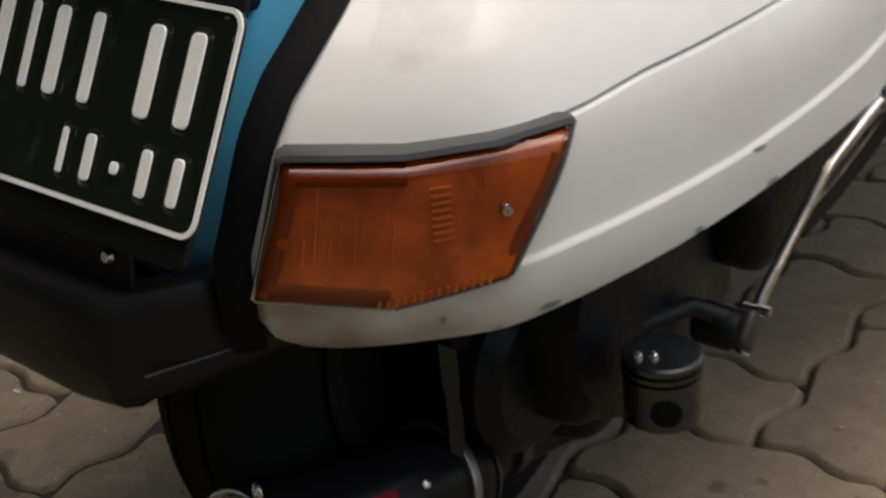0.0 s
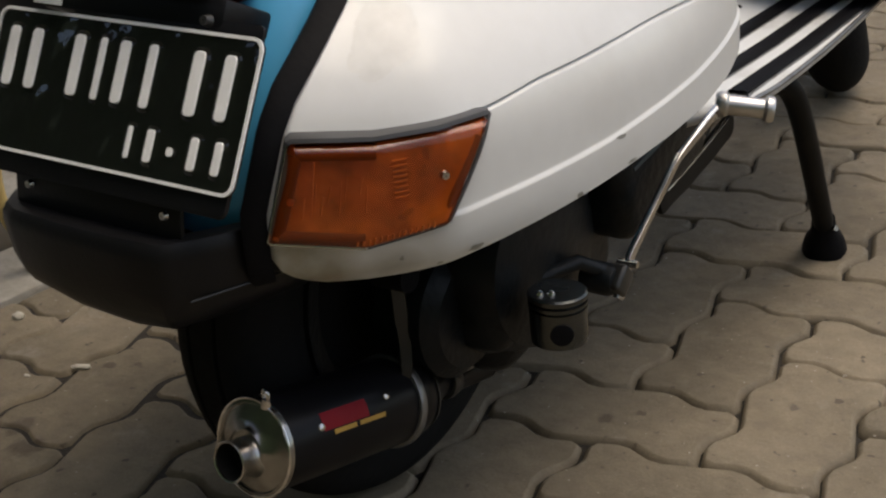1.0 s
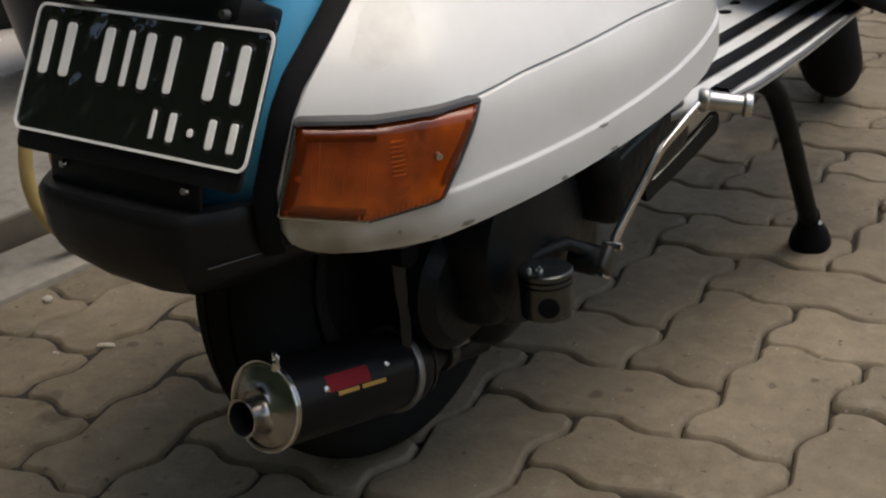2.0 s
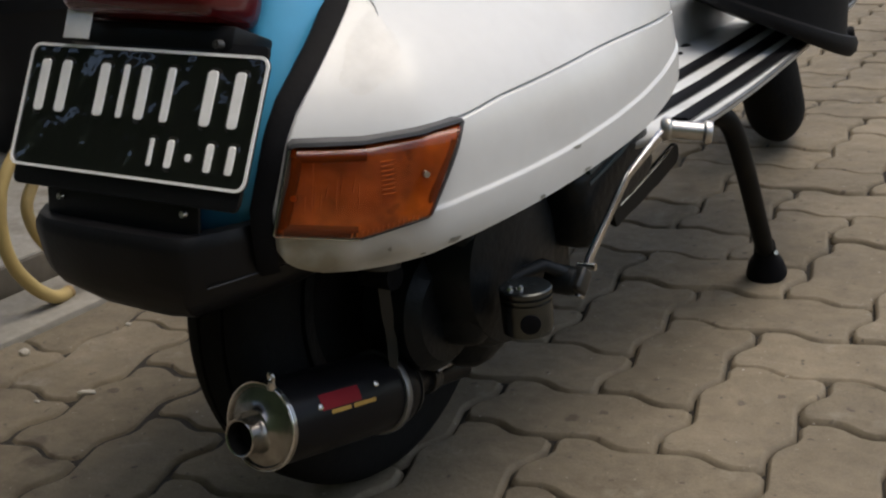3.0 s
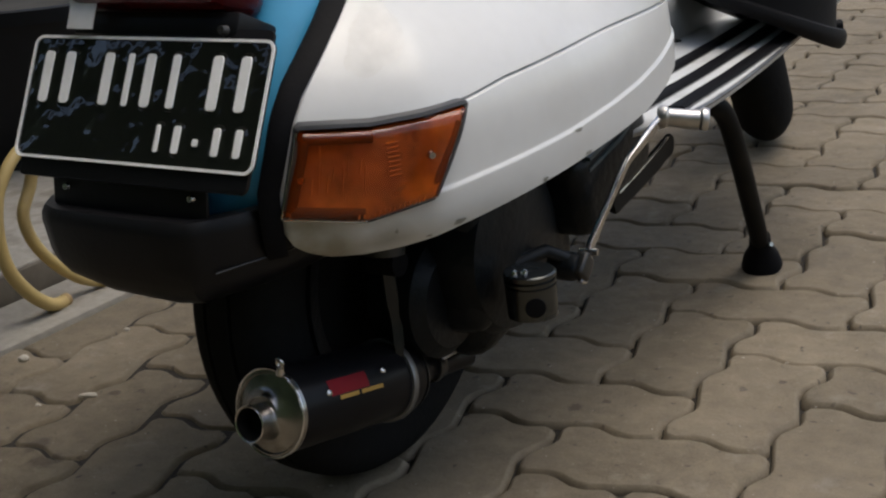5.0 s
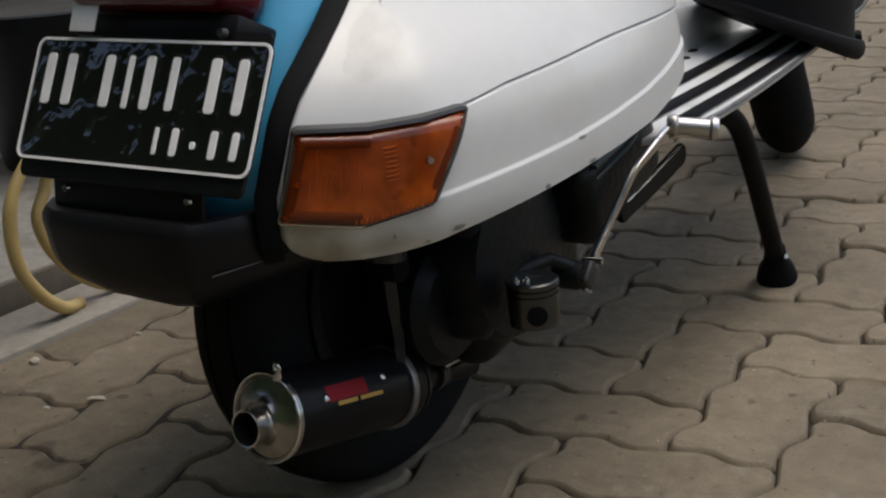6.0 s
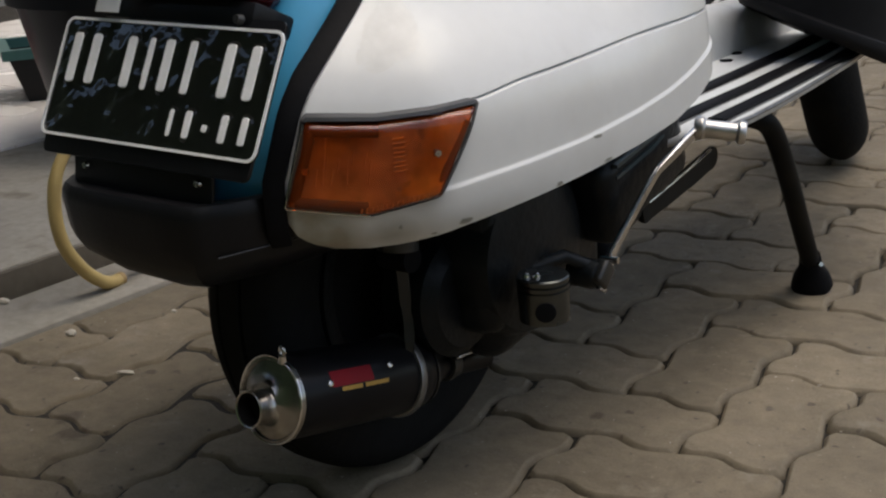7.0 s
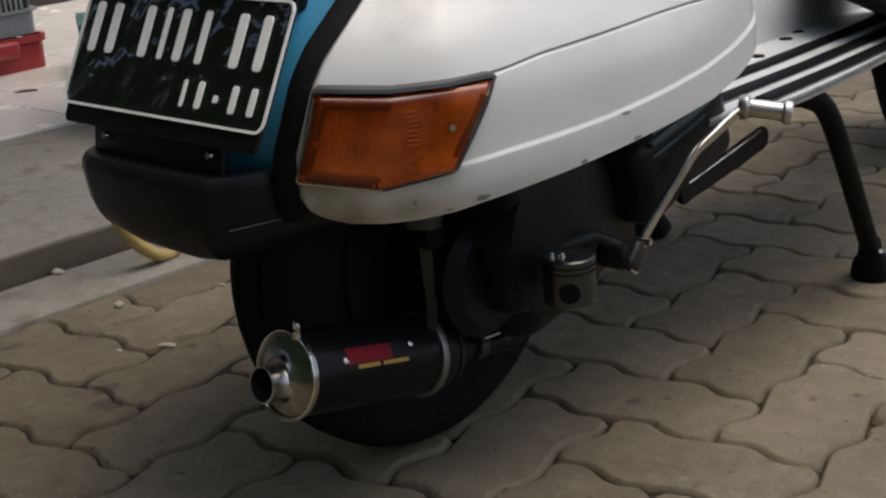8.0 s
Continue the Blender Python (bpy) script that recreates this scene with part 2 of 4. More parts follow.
def paving(name, island):
    """Worn concrete blocks: tone per block, wide stains that run over several blocks, specks, pits and grit."""
    m, nt, b = tree(name)
    N, L = nt.nodes.new, nt.links.new

    def noise(scale, detail, source, rough=0.55):
        n = N("ShaderNodeTexNoise")
        n.inputs["Scale"].default_value, n.inputs["Detail"].default_value, n.inputs["Roughness"].default_value = scale, detail, rough
        L(source, n.inputs["Vector"])
        return n.outputs["Fac"]

    def span(value, a, z, low, high):
        n = N("ShaderNodeMapRange")
        for key, v in (("From Min", a), ("From Max", z), ("To Min", low), ("To Max", high)):
            n.inputs[key].default_value = v
        L(value, n.inputs["Value"])
        return n.outputs[0]

    def times(a, z):
        n = N("ShaderNodeMath")
        n.operation = "MULTIPLY"
        L(a, n.inputs[0])
        L(z, n.inputs[1])
        return n.outputs[0]

    def blend(fac, a, colour):
        n = N("ShaderNodeMix")
        n.data_type = "RGBA"
        n.inputs["B"].default_value = (*colour, 1)
        L(fac, n.inputs["Factor"])
        L(a, n.inputs["A"])
        return n.outputs["Result"]

    geo, info = N("ShaderNodeNewGeometry"), N("ShaderNodeObjectInfo")
    at = geo.outputs["Position"]
    chance = geo.outputs["Random Per Island"] if island else info.outputs["Random"]
    value = span(chance, 0, 1, 0.86, 1.14)
    value = times(value, span(noise(4.5, 5, at), 0.3, 0.7, 0.74, 1.22))
    value = times(value, span(noise(34, 5, at), 0.3, 0.7, 0.86, 1.14))
    value = times(value, span(noise(420, 3, at, 0.7), 0.3, 0.7, 0.87, 1.12))
    tint = N("ShaderNodeVectorMath")
    tint.operation, tint.inputs[0].default_value = "SCALE", (0.170, 0.141, 0.100)
    L(value, tint.inputs["Scale"])
    out = tint.outputs[0]
    out = blend(span(noise(9, 8, at, 0.65), 0.54, 0.70, 0.0, 0.55), out, (0.115, 0.095, 0.072))
    out = blend(span(noise(16, 6, at, 0.6), 0.60, 0.72, 0.0, 0.35), out, (0.30, 0.275, 0.235))
    spots = noise(62, 2, at, 0.4)
    out = blend(span(spots, 0.685, 0.735, 0.0, 0.7), out, (0.06, 0.05, 0.04))
    out = blend(span(noise(150, 2, at, 0.4), 0.73, 0.77, 0.0, 0.6), out, (0.42, 0.39, 0.34))
    wobble = span(noise(48, 3, at), 0.3, 0.7, -0.007, 0.007)
    for place, size in OIL:
        far, near = N("ShaderNodeVectorMath"), N("ShaderNodeMath")
        far.operation, far.inputs[1].default_value = "DISTANCE", (*place, 0.0)
        near.operation = "ADD"
        L(at, far.inputs[0])
        L(far.outputs["Value"], near.inputs[0])
        L(wobble, near.inputs[1])
        out = blend(span(near.outputs[0], size * 0.55, size, 0.6, 0.0), out, (0.055, 0.046, 0.036))
    L(out, b.inputs["Base Color"])
    L(span(noise(14, 4, at), 0.3, 0.7, 0.70, 0.95), b.inputs["Roughness"])
    b.inputs["Specular IOR Level"].default_value = 0.3
    fine, coarse = N("ShaderNodeBump"), N("ShaderNodeBump")
    fine.inputs["Strength"].default_value, fine.inputs["Distance"].default_value = 0.6, 0.0015
    coarse.inputs["Strength"].default_value, coarse.inputs["Distance"].default_value = 0.55, 0.006
    L(noise(300, 4, at, 0.7), fine.inputs["Height"])
    L(noise(26, 4, at, 0.55), coarse.inputs["Height"])
    L(coarse.outputs[0], fine.inputs["Normal"])
    L(fine.outputs[0], b.inputs["Normal"])
    return m


PAVER, PAVER_FAR = paving("concrete_paver", False), paving("concrete_paver_far", True)
REFLECTOR = material("dull_reflector", (0.36, 0.31, 0.24), 0.30, metal=0.35, spread=0.6, grain=60, stain=16)

# ---- builders ----
def thing(name, label, category, group="", at=(0, 0, 0)):
    ob = new(name)
    ob.empty_display_size, ob.location = 0.05, at
    return tagged(ob, label, category, group)


def part(name, bm, mat, parent=None, label="", smooth=True, angle=40):
    """Links a bmesh as one mesh object under a thing or a part, at the world place that its vertices give."""
    bmesh.ops.recalc_face_normals(bm, faces=bm.faces)
    for f in bm.faces:
        f.smooth = smooth
    if smooth:
        for e in bm.edges:
            if len(e.link_faces) == 2 and e.calc_face_angle(0) > radians(angle):
                e.smooth = False
    me = bpy.data.meshes.new(name)
    bm.to_mesh(me)
    bm.free()
    me.materials.append(mat)
    ob = new(name, me)
    if parent:
        ob.parent = parent
        ob.matrix_parent_inverse = Matrix.Translation(-parent.location)
    if label:
        ob["label"] = label
    return ob


def single(name, bm, mat, label, category, group="", kind="", smooth=True):
    return tagged(part(name, bm, mat, None, "", smooth), label, category, group, kind)


def strip(bm, rings, close=False, caps=False):
    """Faces between rings of vertices (each a list of places); close: rings are loops."""
    rows = [[bm.verts.new(p) for p in ring] for ring in rings]
    for a, b in zip(rows, rows[1:]):
        n = len(a)
        for i in range(n if close else n - 1):
            j = (i + 1) % n
            bm.faces.new((a[i], a[j], b[j], b[i]))
    if caps and close:
        bm.faces.new(rows[0][::-1])
        bm.faces.new(rows[-1])
    return rows


def tube(path, radius, sides=14, bm=None, caps=True, flat=1.0):
    """A round bar along a path; radius may be a list; flat squeezes it upright."""
    bm = bm or bmesh.new()
    path = [Vector(p) for p in path]
    radii = radius if isinstance(radius, (list, tuple)) else [radius] * len(path)
    rings, side = [], None
    for i, p in enumerate(path):
        d = (path[min(i + 1, len(path) - 1)] - path[max(i - 1, 0)]).normalized()
        if side is None:
            side = d.cross(Vector((0, 0, 1)))
            side = side.normalized() if side.length > 0.1 else Vector((1, 0, 0))
        side = (side - d * side.dot(d)).normalized()
        up = side.cross(d)
        rings.append([p + (side * math.cos(a) + up * math.sin(a) * flat) * radii[i]
                      for a in (2 * math.pi * k / sides for k in range(sides))])
    strip(bm, rings, True, caps)
    return bm


def flat_bar(path, widths, thick, across, bm=None):
    """A bar with a rounded oblong section along a path: widths one by one, thin along across."""
    bm = bm or bmesh.new()
    path, across = [Vector(p) for p in path], Vector(across).normalized()
    rings = []
    for i, p in enumerate(path):
        d = (path[min(i + 1, len(path) - 1)] - path[max(i - 1, 0)]).normalized()
        thin = (across - d * across.dot(d)).normalized()
        wide, w, h = thin.cross(d), widths[min(i, len(widths) - 1)] / 2, thick / 2
        rings.append([p + wide * (w * a) + thin * (h * b) for a, b in ((1, -0.4), (1, 0.4), (0.86, 1), (-0.86, 1), (-1, 0.4), (-1, -0.4), (-0.86, -1), (0.86, -1))])
    strip(bm, rings, True, True)
    return bm


def curve(points, steps=8):
    """Catmull-Rom through the points."""
    pts, out = [Vector(p) for p in points], []
    for i in range(len(pts) - 1):
        a, b, c, d = pts[max(i - 1, 0)], pts[i], pts[i + 1], pts[min(i + 2, len(pts) - 1)]
        for k in range(steps):
            u = k / steps
            out.append(0.5 * (2 * b + (c - a) * u + (2 * a - 5 * b + 4 * c - d) * u * u + (3 * b - a - 3 * c + d) * u ** 3))
    return out + [pts[-1]]


def lathe(profile, origin, axis, sides=40, bm=None, caps=True):
    """Turns a profile of (along, radius) round an axis from the origin."""
    bm = bm or bmesh.new()
    d = Vector(axis).normalized()
    side = d.cross(Vector((0, 0, 1)))
    side = side.normalized() if side.length > 0.1 else Vector((1, 0, 0))
    up = side.cross(d)
    rings = [[Vector(origin) + d * a + (side * math.cos(t) + up * math.sin(t)) * max(r, 1e-4)
              for t in (2 * math.pi * k / sides for k in range(sides))] for a, r in profile]
    strip(bm, rings, True, caps)
    return bm


def block(size, place, bevel=0.004, turn=(0, 0, 0), segments=2, bm=None):
    """A bevelled block, its middle at place, turned by degrees."""
    own = bmesh.new()
    bmesh.ops.create_cube(own, size=1.0)
    bmesh.ops.scale(own, vec=size, verts=own.verts)
    if bevel:
        bmesh.ops.bevel(own, geom=own.edges[:], offset=bevel, segments=segments, affect="EDGES", profile=0.5)
    bmesh.ops.transform(own, matrix=pose(*place, *turn), verts=own.verts)
    if bm is None:
        return own
    me = bpy.data.meshes.new("joined")
    own.to_mesh(me)
    own.free()
    bm.from_mesh(me)
    bpy.data.meshes.remove(me)
    return bm


def prism(outline, low, high, bevel=0.0, m=None, segments=2):
    """An outline in x and y raised from low to high, bevelled, then moved by m."""
    bm = bmesh.new()
    strip(bm, [[(x, y, low) for x, y in outline], [(x, y, high) for x, y in outline]], True, True)
    if bevel:
        bmesh.ops.bevel(bm, geom=bm.edges[:], offset=bevel, segments=segments, affect="EDGES", profile=0.5)
    if m:
        bmesh.ops.transform(bm, matrix=m, verts=bm.verts)
    return bm


def rounded(w, h, r, steps=5):
    """A rounded rectangle round the origin."""
    out = []
    for cx, cy, a in ((w / 2 - r, h / 2 - r, 0), (-w / 2 + r, h / 2 - r, 90), (-w / 2 + r, -h / 2 + r, 180), (w / 2 - r, -h / 2 + r, 270)):
        out += [(cx + r * math.cos(radians(a + 90 * k / steps)), cy + r * math.sin(radians(a + 90 * k / steps))) for k in range(steps + 1)]
    return out


def frame_bar(outer, inner, low, high, m):
    """A flat ring between two outlines."""
    bm = bmesh.new()
    strip(bm, [[(x, y, low) for x, y in outer], [(x, y, high) for x, y in outer], [(x, y, high) for x, y in inner],
               [(x, y, low) for x, y in inner]], True)
    bmesh.ops.transform(bm, matrix=m, verts=bm.verts)
    return bm


def along(table, x):
    """Piecewise smooth lookup in rows of (x, y)."""
    return float(np.interp(x, [a for a, _ in table], [b for _, b in table]))


def ease(a, b, x):
    u = min(max((x - a) / (b - a), 0.0), 1.0)
    return u * u * (3 - 2 * u)


# ---- large structure ----
def ground_sheet():
    """Bedding under the blocks; one sheet that reaches the horizon, with sand that fills the joints more or less."""
    bm = bmesh.new()
    xs = [-900, -200, -40, -8, -3, -1] + [-0.7 + 0.03 * k for k in range(58)] + [1.2, 3, 8, 40, 200, 900]
    ys = [-900, -200, -40, -8, -3, -1] + [-0.5 + 0.03 * k for k in range(90)] + [2.4, 3, 8, 40, 200, 900]

    def level(x, y):
        if not (-0.71 < x < 1.1 and -0.51 < y < 2.3):
            return -0.0095 if x < 1.1 and y < 2.3 else -0.017
        fill = noise.noise((x * 3.1, y * 3.1, 0.3)) + 0.6 * noise.noise((x * 11, y * 11, 4.0))
        return -0.0094 - 0.0076 * ease(0.10, 0.45, x) * ease(0.55, 1.1, y) + 0.0056 * min(max(0.5 * fill + 0.85 - 0.85 * ease(-0.35, 0.05, x), 0), 1)

    strip(bm, [[(x, y, level(x, y)) for x in xs] for y in ys])
    return bm


ground = tagged(part("ground", ground_sheet(), JOINT), "dark sandy bedding under worn paving blocks", "ground", kind="structure")

KERB_X, STEP_X, TILE_X, STEP_UP = -0.662, -0.822, -1.49, 0.05
kerb = single("kerb", block((KERB_X - STEP_X - 0.014, 10.6, 0.10), ((KERB_X + STEP_X + 0.012) / 2, 3.66, -0.044), 0.006), CONCRETE,
              "pale worn concrete edging strip beside the paving", "kerb", kind="structure")
platform = single("platform", block((STEP_X - TILE_X, 10.6, 0.2), ((TILE_X + STEP_X) / 2, 3.66, STEP_UP - 0.1), 0.008), CONCRETE,
                  "low grey concrete step beside the paving", "step", kind="structure")
# thin facing, a darker brown than the rest of the step
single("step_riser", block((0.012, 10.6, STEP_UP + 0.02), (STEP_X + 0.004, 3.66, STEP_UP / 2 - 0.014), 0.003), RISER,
               "dark brown face of the concrete step", "step face", kind="structure")
tile_bed = single("tile_floor", block((3.0, 10.6, 0.2), (TILE_X - 1.5, 3.66, STEP_UP - 0.104), 0), JOINT,
                  "white tiled porch floor with dark joints", "tiled floor", kind="structure")

# ---- the scooter ----
scooter = thing("motor_scooter", "white and blue vintage scooter on its centre stand on paving", "scooter", at=(0, 0.29, 0))

OUTLINE = curve([(0.095, 0.02, 0), (0.112, 0.028, 0), (0.128, 0.043, 0), (0.17, 0.082, 0), (0.212, 0.13, 0), (0.228, 0.17, 0),
                 (0.243, 0.24, 0), (0.252, 0.314, 0), (0.256, 0.40, 0), (0.2560, 0.46, 0), (0.2535, 0.51, 0), (0.244, 0.548, 0),
                 (0.215, 0.572, 0), (0.15, 0.584, 0)], 16)
REACH = [0.0]
for a, b in zip(OUTLINE, OUTLINE[1:]):
    REACH.append(REACH[-1] + (b - a).length)


def sunk(z):
    """How far the cowl's side lies inside its plan outline at a height."""
    if z > 0.52:
        return 0.0936 + (z - 0.52) * 1.3
    return 6.5 * max(z - 0.40, 0) ** 2 + 0.12 * max(0.355 - z, 0) + 22 * max(0.337 - z, 0) ** 2


def cowl_at(s, z, proud=0.0):
    """A place on the cowl: s metres along its outline from the tail, z high, proud metres outside it."""
    i = min(max(int(np.searchsorted(REACH, s)) - 1, 0), len(OUTLINE) - 2)
    u = (s - REACH[i]) / (REACH[i + 1] - REACH[i])
    p = OUTLINE[i].lerp(OUTLINE[i + 1], u)
    j, k = max(i - 2, 0), min(i + 3, len(OUTLINE) - 1)
    d = (OUTLINE[k] - OUTLINE[j]).normalized()
    full = 1 - 0.8 * ease(0.40, 0.56, s) if z > 0.4 else 1.0
    q = p + Vector((d.y, -d.x, 0)) * (proud - sunk(z) * full)
    return Vector((q.x, q.y, z))


LOW = [(0.0, 0.36), (0.030, 0.352), (0.036, 0.342), (0.043, 0.328), (0.055, 0.3175), (0.075, 0.3085), (0.105, 0.3045), (0.134, 0.306),
       (0.16, 0.312), (0.193, 0.3185), (0.247, 0.3255), (0.324, 0.334), (0.424, 0.344), (0.49, 0.353), (0.54, 0.367), (0.6, 0.39), (0.7, 0.41)]
CREASE = [(0.1, 0.350), (0.165, 0.357), (0.21, 0.3605), (0.27, 0.364), (0.34, 0.3685), (0.42, 0.3765), (0.48, 0.385), (0.52, 0.394), (0.56, 0.406), (0.62, 0.425), (0.7, 0.43)]
SEAM = [(0.1, 0.418), (0.214, 0.428), (0.258, 0.434), (0.344, 0.439), (0.45, 0.445), (0.55, 0.449), (0.7, 0.45)]
EDGE = [(0.30, 0.036), (0.376, 0.037), (0.433, 0.055), (0.456, 0.067), (0.482, 0.089), (0.515, 0.121), (0.58, 0.19)]


def side_cowl():
    bm = bmesh.new()
    top, last, cols = 0.585, REACH[-1] - 0.005, 84
    rows = []
    levels = [("low", -0.010), ("low", 0.0), ("low", 0.3), ("low", 0.65), ("crease", -0.0036), ("crease", -0.0022), ("crease", -0.0007), ("crease", 0.0007), ("crease", 0.0022), ("crease", 0.0036),
              ("mid", 0.2), ("mid", 0.45), ("mid", 0.75), ("seam", -0.0032), ("seam", -0.0018), ("seam", -0.0008), ("seam", 0.0008), ("seam", 0.0018), ("seam", 0.0032)]
    levels += [("up", k / 12) for k in range(1, 13)]
    for kind, f in levels:
        row = []
        for c in range(cols + 1):
            u = c / cols
            s0 = 0.036 + u * (last - 0.036)
            lo, cr, se = along(LOW, s0), along(CREASE, s0), along(SEAM, s0)
            proud = 0.0
            bead, groove = ease(0.13, 0.17, s0), ease(0.150, 0.200, s0)
            if kind == "low":
                z = lo + max(f, 0) * (cr - 0.0036 - lo)
                proud = -0.008 if f < 0 else 0.0
                z += 0.003 if f < 0 else 0
                if f >= 0:
                    proud = 0.0026 * bead
            elif kind == "crease":
                z = cr + f
                proud = (0.0028 if f < -0.002 else 0.0027 if f < 0 else 0.0005 if f < 0.002 else 0.0) * bead
            elif kind == "mid":
                z = cr + 0.0036 + f * (se - 0.0036 - cr - 0.0036)
            elif kind == "seam":
                z = se + f
                proud = (-0.0045 if abs(f) < 0.001 else 0.0) * groove
            else:
                z = se + 0.0028 + f * (top - se - 0.0028)
            s = s0 + (along(EDGE, z) - 0.036) * (1 - u) ** 3
            row.append(cowl_at(s, z, proud))
        rows.append(row)
    strip(bm, rows)
    return bm


cowl = part("side_cowl", side_cowl(), WHITE, scooter, "white painted side cowl, chipped and scuffed along its lower edge", angle=70)
thick = cowl.modifiers.new("thickness", "SOLIDIFY")
thick.thickness, thick.offset = 0.0018, -1

# worn chips of bare primer along the cowl's lower edge
def chip(s, z, w, h, seed):
    rnd = random.Random(seed)
    bm = bmesh.new()
    ring = [(math.cos(a) * w * rnd.uniform(0.5, 1), math.sin(a) * h * rnd.uniform(0.5, 1)) for a in (2 * math.pi * k / 11 for k in range(11))]
    up = 0.0027 * ease(0.13, 0.17, s) if z < along(CREASE, s) + 0.001 else 0.0
    mid = bm.verts.new(cowl_at(s, z, up + 0.0005))
    vs = [bm.verts.new(cowl_at(s + x, z + y, up + 0.0004)) for x, y in ring]
    for i, v in enumerate(vs):
        bm.faces.new((mid, v, vs[(i + 1) % len(vs)]))
    return bm


for spot in ((0.192, 0.3245, 0.010, 0.0038), (0.353, 0.3672, 0.009, 0.0022), (0.131, 0.3275, 0.0022, 0.0035), (0.300, 0.3345, 0.006, 0.003), (0.37, 0.3410, 0.009, 0.0022),
             (0.162, 0.3170, 0.004, 0.0018)):
    part("paint_chip", chip(*spot, int(spot[0] * 1000)), PRIMER, cowl, "bare grey chip in the paint", smooth=False)


def mark(s, z, r):
    bm = bmesh.new()
    rings = []
    for k in (0.02, 0.4, 0.7, 0.88, 1.0):
        ring = []
        for a in (2 * math.pi * j / 40 for j in range(40)):
            wob = 1 + 0.07 * math.sin(3 * a + 1) + 0.04 * math.sin(7 * a)
            up = r * k * wob * math.sin(a) * 0.95
            ring.append(cowl_at(s + r * k * wob * math.cos(a) * 1.15 + 0.75 * up, z + up, 0.0002 if k < 0.8 else (0.0001 if k < 0.9 else -0.0001)))
        rings.append(ring)
    strip(bm, rings, True)
    return bm


part("faded_mark", mark(0.146, 0.486, 0.029), FADED, cowl, "round faded patch left by an old sticker")


def ribbon(points, width, lifts):
    """A raised band along places on the cowl given as (s, z); lifts: its height, or heights at even steps along it."""
    bm = bmesh.new()
    rings = []
    steps = lifts if isinstance(lifts, (list, tuple)) else [lifts]
    for i, (s, z) in enumerate(points):
        a, b = points[max(i - 1, 0)], points[min(i + 1, len(points) - 1)]
        d = Vector((b[0] - a[0], b[1] - a[1])).normalized()
        n = Vector((-d.y, d.x))
        lift = float(np.interp(i / (len(points) - 1), np.linspace(0, 1, len(steps)), steps))
        rings.append([cowl_at(s + n.x * w, z + n.y * w, h) for w, h in
                      ((-width / 2, -0.004), (-width / 2, lift * 0.7), (-width * 0.3, lift), (width * 0.3, lift), (width / 2, lift * 0.7), (width / 2, -0.004))])
    strip(bm, rings, False)
    return bm


edge_line = [(along(EDGE, z) - 0.0085, z) for z in np.linspace(0.36, 0.575, 26)]
edge_line = [(0.030, 0.318), (0.0285, 0.332), (0.0285, 0.345)] + edge_line
part("rubber_trim", ribbon([(max(s, 0.002), z) for s, z in edge_line], 0.018, 0.004), RUBBER, scooter, "black rubber strip between cowl and body")

# body shell: rounded tail that leans forward as it rises
def body_shell():
    bm, rings = bmesh.new(), []
    for z, back, half in ((0.335, 0.045, 0.100), (0.345, 0.035, 0.112), (0.37, 0.036, 0.117), (0.42, 0.056, 0.119), (0.47, 0.080, 0.118), (0.52, 0.107, 0.112), (0.57, 0.14, 0.10), (0.60, 0.165, 0.08)):
        ring = []
        for k in range(37):
            a = math.pi * k / 36
            x, y = math.cos(a), math.sin(a)
            ring.append((half * math.copysign(abs(x) ** 0.5, x), back + 0.11 * (1 - y ** 0.55), z))
        ring = [(half, 0.58, z)] + ring + [(-half, 0.58, z)]
        rings.append(ring)
    strip(bm, rings, True, True)
    return bm


part("body_shell", body_shell(), BLUE, scooter, "glossy blue steel tail section", angle=60)

left_cowl = cowl.copy()
scene.collection.objects.link(left_cowl)
left_cowl.name, left_cowl.scale = "side_cowl", (-1, 1, 1)

